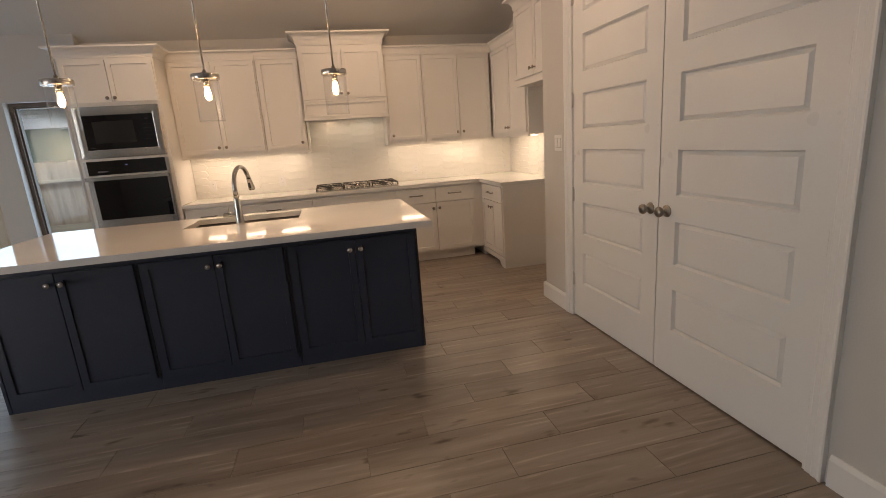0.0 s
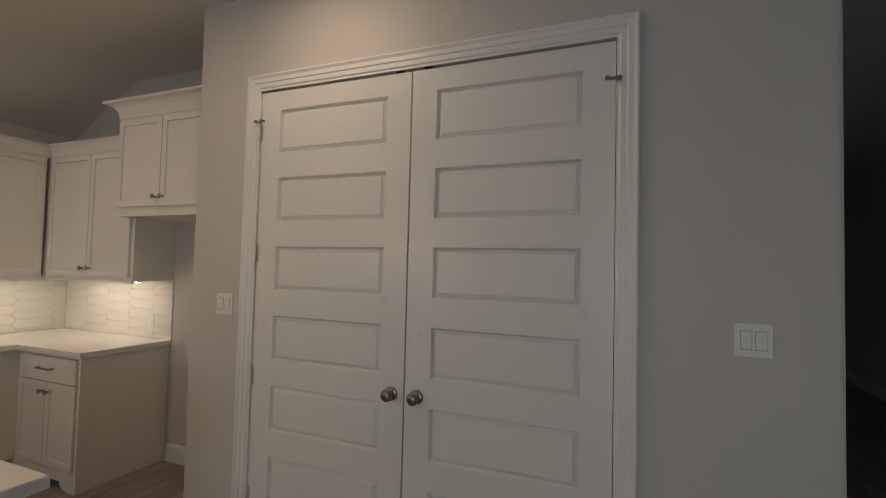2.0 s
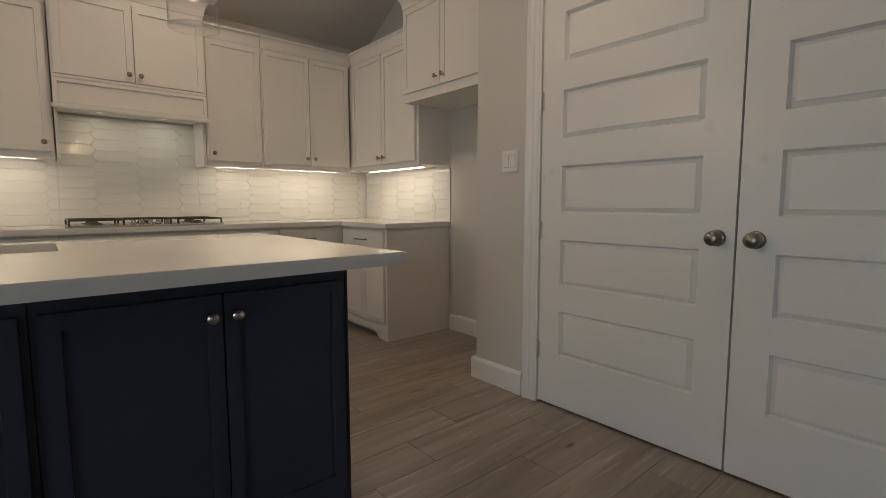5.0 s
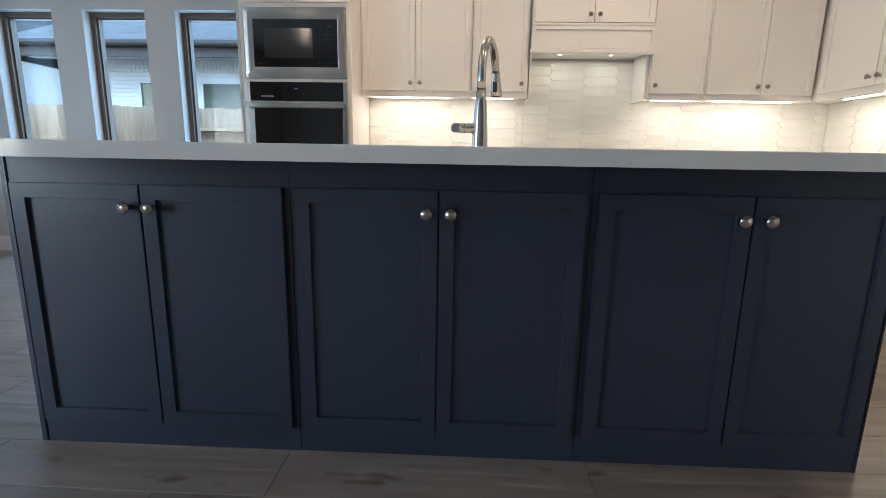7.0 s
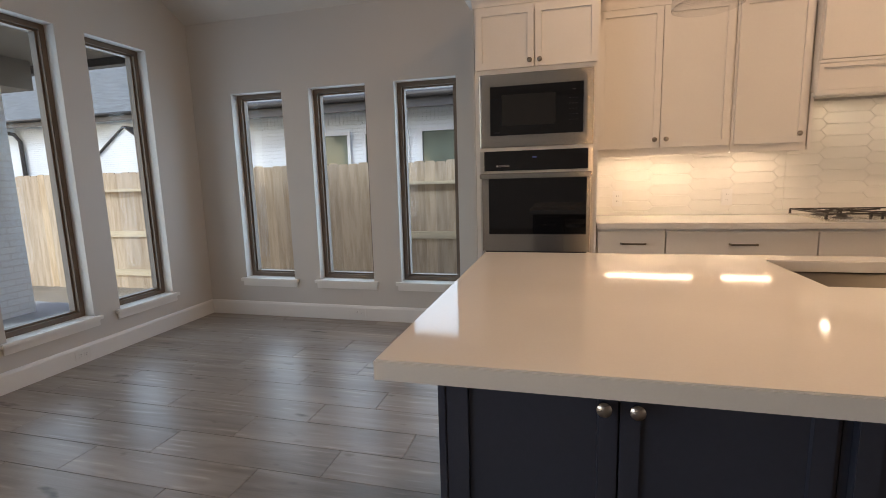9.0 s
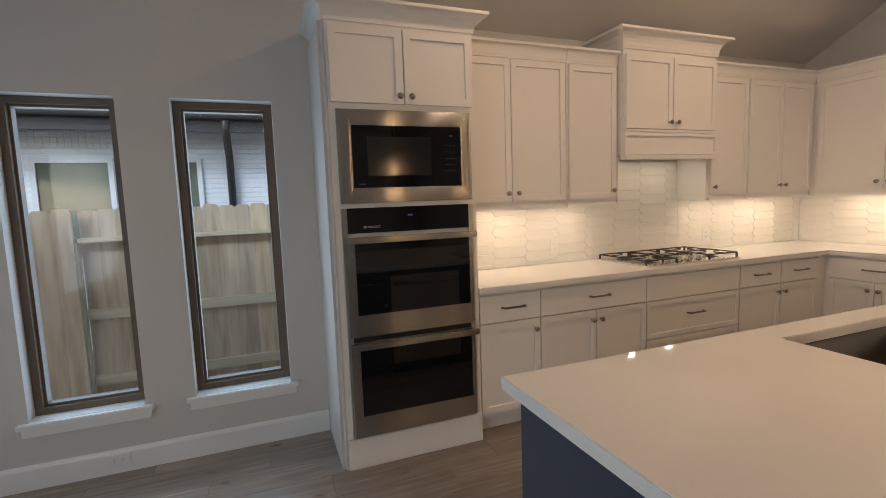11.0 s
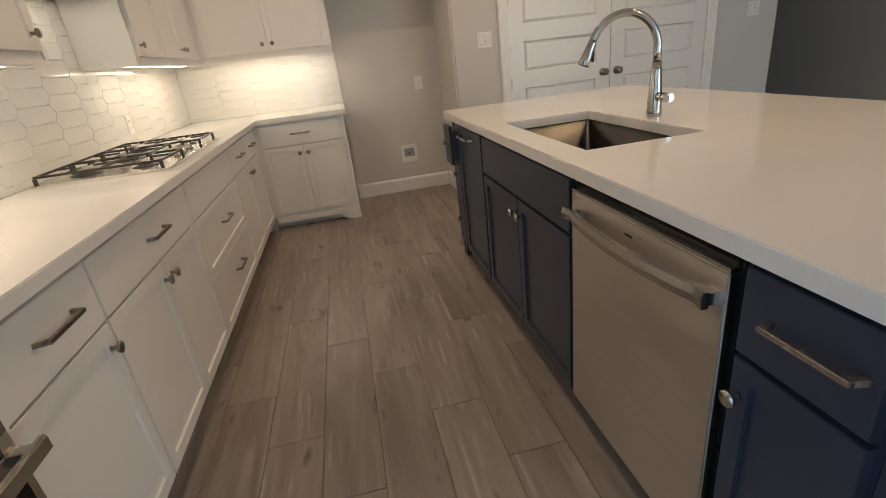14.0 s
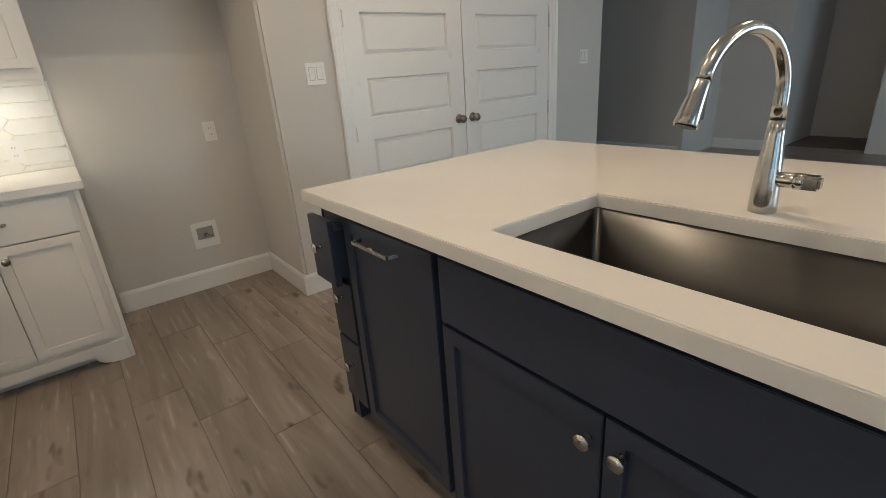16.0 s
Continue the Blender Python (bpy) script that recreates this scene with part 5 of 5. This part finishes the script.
# fence: eight-foot bays, boards on alternate sides
PK = bmesh.new()
c = [(0.0, 0.0), (0.1415, 0.0), (0.1415, 1.805), (0.131, 1.818), (0.118, 1.83), (0.02, 1.83), (0.007, 1.818), (0.0, 1.805)]
lo = [PK.verts.new((a, -0.008, b)) for a, b in c]
hi = [PK.verts.new((a, 0.008, b)) for a, b in c]
for i in range(len(c)):
    PK.faces.new((lo[i], lo[(i + 1) % len(c)], hi[(i + 1) % len(c)], hi[i]))
PK.faces.new(lo)
PK.faces.new(hi)
PK = mesh_of("picket", PK, PICKET)
for bay in range(6):
    x0 = -11.63 + bay * 2.44
    near = bay % 2 == 1
    ob = thing("fence_bay", pose(x0, 1.94, -0.36), "cedar picket fence bay, " + ("boards facing the yard" if near else "rails facing the yard"), "fence", "fence bays")
    for i in range(17):
        p = part("picket", PK, None, ob)
        p.location = (i * 0.1425, -0.055 if near else 0.055, 0.01 * math.sin(i * 2.3 + bay))
    for z, tall, back_y in ((0.215, 0.095, 0.008), (0.830, 0.095, 0.008), (1.535, 0.040, -0.042)):
        y0, y1 = (back_y, 0.046) if not near else (-0.046, -back_y)
        part("rail", boxed(0, 2.42, y0, y1, z, z + tall, bevel=0.003), RAILWOOD, ob, "pale wooden fence rail")
    part("post", boxed(2.375, 2.437, 0.0475 - 0.09 if near else -0.05, 0.045, 0, 1.53), RAILWOOD, ob, "pale wooden fence post")


# ---- backsplash tiles ----
def clip(poly, lo_x, hi_x, lo_z, hi_z):
    for axis, lim, keep_low in ((0, lo_x, False), (0, hi_x, True), (1, lo_z, False), (1, hi_z, True)):
        out = []
        for i, p in enumerate(poly):
            q = poly[(i + 1) % len(poly)]
            pin = p[axis] <= lim if keep_low else p[axis] >= lim
            qin = q[axis] <= lim if keep_low else q[axis] >= lim
            if pin:
                out.append(p)
            if pin != qin:
                s = (lim - p[axis]) / (q[axis] - p[axis])
                out.append((p[0] + s * (q[0] - p[0]), p[1] + s * (q[1] - p[1])))
        poly = out
        if len(poly) < 3:
            return []
    return poly


def tile_bm(poly):
    """A flat tile with eased edges, 7 mm proud; front looks to -y."""
    cx = sum(p[0] for p in poly) / len(poly)
    cz = sum(p[1] for p in poly) / len(poly)
    bm = bmesh.new()
    n = len(poly)
    def ringv(k, y):
        return [bm.verts.new((p[0] - k * (1 if p[0] > cx + 0.01 else -1 if p[0] < cx - 0.01 else 0), y, p[1] - k * (1 if p[1] > cz + 0.005 else -1 if p[1] < cz - 0.005 else 0))) for p in poly]
    a, b, c = ringv(0, 0.0), ringv(0, -0.0055), ringv(0.002, -0.0075)
    for s, t in ((a, b), (b, c)):
        for i in range(n):
            f = bm.faces.new((s[i], s[(i + 1) % n], t[(i + 1) % n], t[i]))
            f.smooth = s is b
    bm.faces.new(c)
    return bm


PITCH, ROW, TIP, GAP = 0.2745, 0.0785, 0.030, 0.0022


def splash(name, m, regions, x_start, x_end, z_start):
    ob = thing(name, m, "glossy white elongated hexagon tile backsplash", "backsplash", "", "structure")
    for i, (a, b, c, d) in enumerate(regions):
        part("grout_bed", boxed(a, b, -0.0058, -0.0005, c, d), GROUT, ob)
    whole = {}
    rnd = random.Random(4)
    col = 0
    x = x_start
    while x < x_end:
        z = z_start - (ROW / 2 if col % 2 else 0) - ROW
        while z < 1.75:
            h = ROW / 2 - GAP / 2
            L = PITCH / 2 + TIP / 2 - GAP / 2
            S = PITCH / 2 - TIP / 2 - GAP / 2
            poly = [(x - S, z - h), (x + S, z - h), (x + L, z), (x + S, z + h), (x - S, z + h), (x - L, z)]
            for (a, b, c, d) in regions:
                cut = clip(poly, a, b, c, d)
                if not cut:
                    continue
                w = max(p[0] for p in cut) - min(p[0] for p in cut)
                ht = max(p[1] for p in cut) - min(p[1] for p in cut)
                if w < 0.012 or ht < 0.008:
                    continue
                key = tuple((round(p[0] - x, 4), round(p[1] - z, 4)) for p in cut)
                if key not in whole:
                    whole[key] = mesh_of("tile", tile_bm([(p[0] - x, p[1] - z) for p in cut]), TILE)
                t = part("tile", whole[key], None, ob)
                t.location = (x, -0.001, z)
                t.rotation_euler = (rnd.uniform(-0.006, 0.006), 0, rnd.uniform(-0.004, 0.004))
            z += ROW
        x += PITCH
        col += 1
    return ob


splash("backsplash_back", Matrix(), [(0.803, 2.112, CT + 0.001, UB - 0.001), (2.1125, 3.0175, CT + 0.001, 1.699), (3.018, XR - 0.009, CT + 0.001, UB - 0.001)], 0.817, 4.8, 0.952)
splash("backsplash_east", pose(XR, 0, 0, 0, 0, -90), [(0.0095, 1.335, CT + 0.001, UB - 0.001)], -0.111, 1.5, 0.952)
bm = bmesh.new()
box(bm, XR - 0.011, XR - 0.0005, -1.3445, -1.3355, CT + 0.001, UB - 0.024)
single("tile_edge_trim", bm, TRIM, "slim white tile edge trim", "trim", "structure")

# ---- floor planks ----
floor_ob = bpy.data.objects["floor"]
PW, PLN = 0.203, 0.90
shared = {}
rest = bmesh.new()
row = -6
while True:
    yt = -1.045 - PW * row
    yb = yt - PW
    if yt < -8.9:
        break
    off = (3.2 + 0.3 * 8 - 0.3 * row) % PLN
    x = XL - PLN + ((off - XL) % PLN)
    yt2, yb2 = min(yt, 0.0), yb
    while x < PX + 1.0:
        xa, xb = max(x, XL), min(x + PLN, PX + 0.9 if yb < YE - 0.05 else XR)
        x += PLN
        if xb - xa < 0.03 or yt2 - yb2 < 0.03:
            continue
        g = 0.0008
        if yt > -6.1 and xb - xa > 0.1:
            key = (round(xb - xa, 3), round(yt2 - yb2, 3))
            if key not in shared:
                b2 = bmesh.new()
                hx, hy = (xb - xa) / 2 - g, (yt2 - yb2) / 2 - g
                c = 0.0014
                a0 = [b2.verts.new((sx * hx, sy * hy, -0.0055)) for sx, sy in ((-1, -1), (1, -1), (1, 1), (-1, 1))]
                a1 = [b2.verts.new((sx * hx, sy * hy, -0.0012)) for sx, sy in ((-1, -1), (1, -1), (1, 1), (-1, 1))]
                a2 = [b2.verts.new((sx * (hx - c), sy * (hy - c), 0.0)) for sx, sy in ((-1, -1), (1, -1), (1, 1), (-1, 1))]
                for s, t in ((a0, a1), (a1, a2)):
                    for i in range(4):
                        b2.faces.new((s[i], s[(i + 1) % 4], t[(i + 1) % 4], t[i]))
                b2.faces.new(a2)
                shared[key] = mesh_of("plank", b2, PLANK)
            p = part("plank", shared[key], None, floor_ob)
            p.location = ((xa + xb) / 2, (yt2 + yb2) / 2, 0)
        else:
            box(rest, xa + g, xb - g, yb2 + g, yt2 - g, -0.0055, 0.0)
    row += 1
r = part("planks_far", rest, PLANK, floor_ob)
tagged(r, kind="stuff")
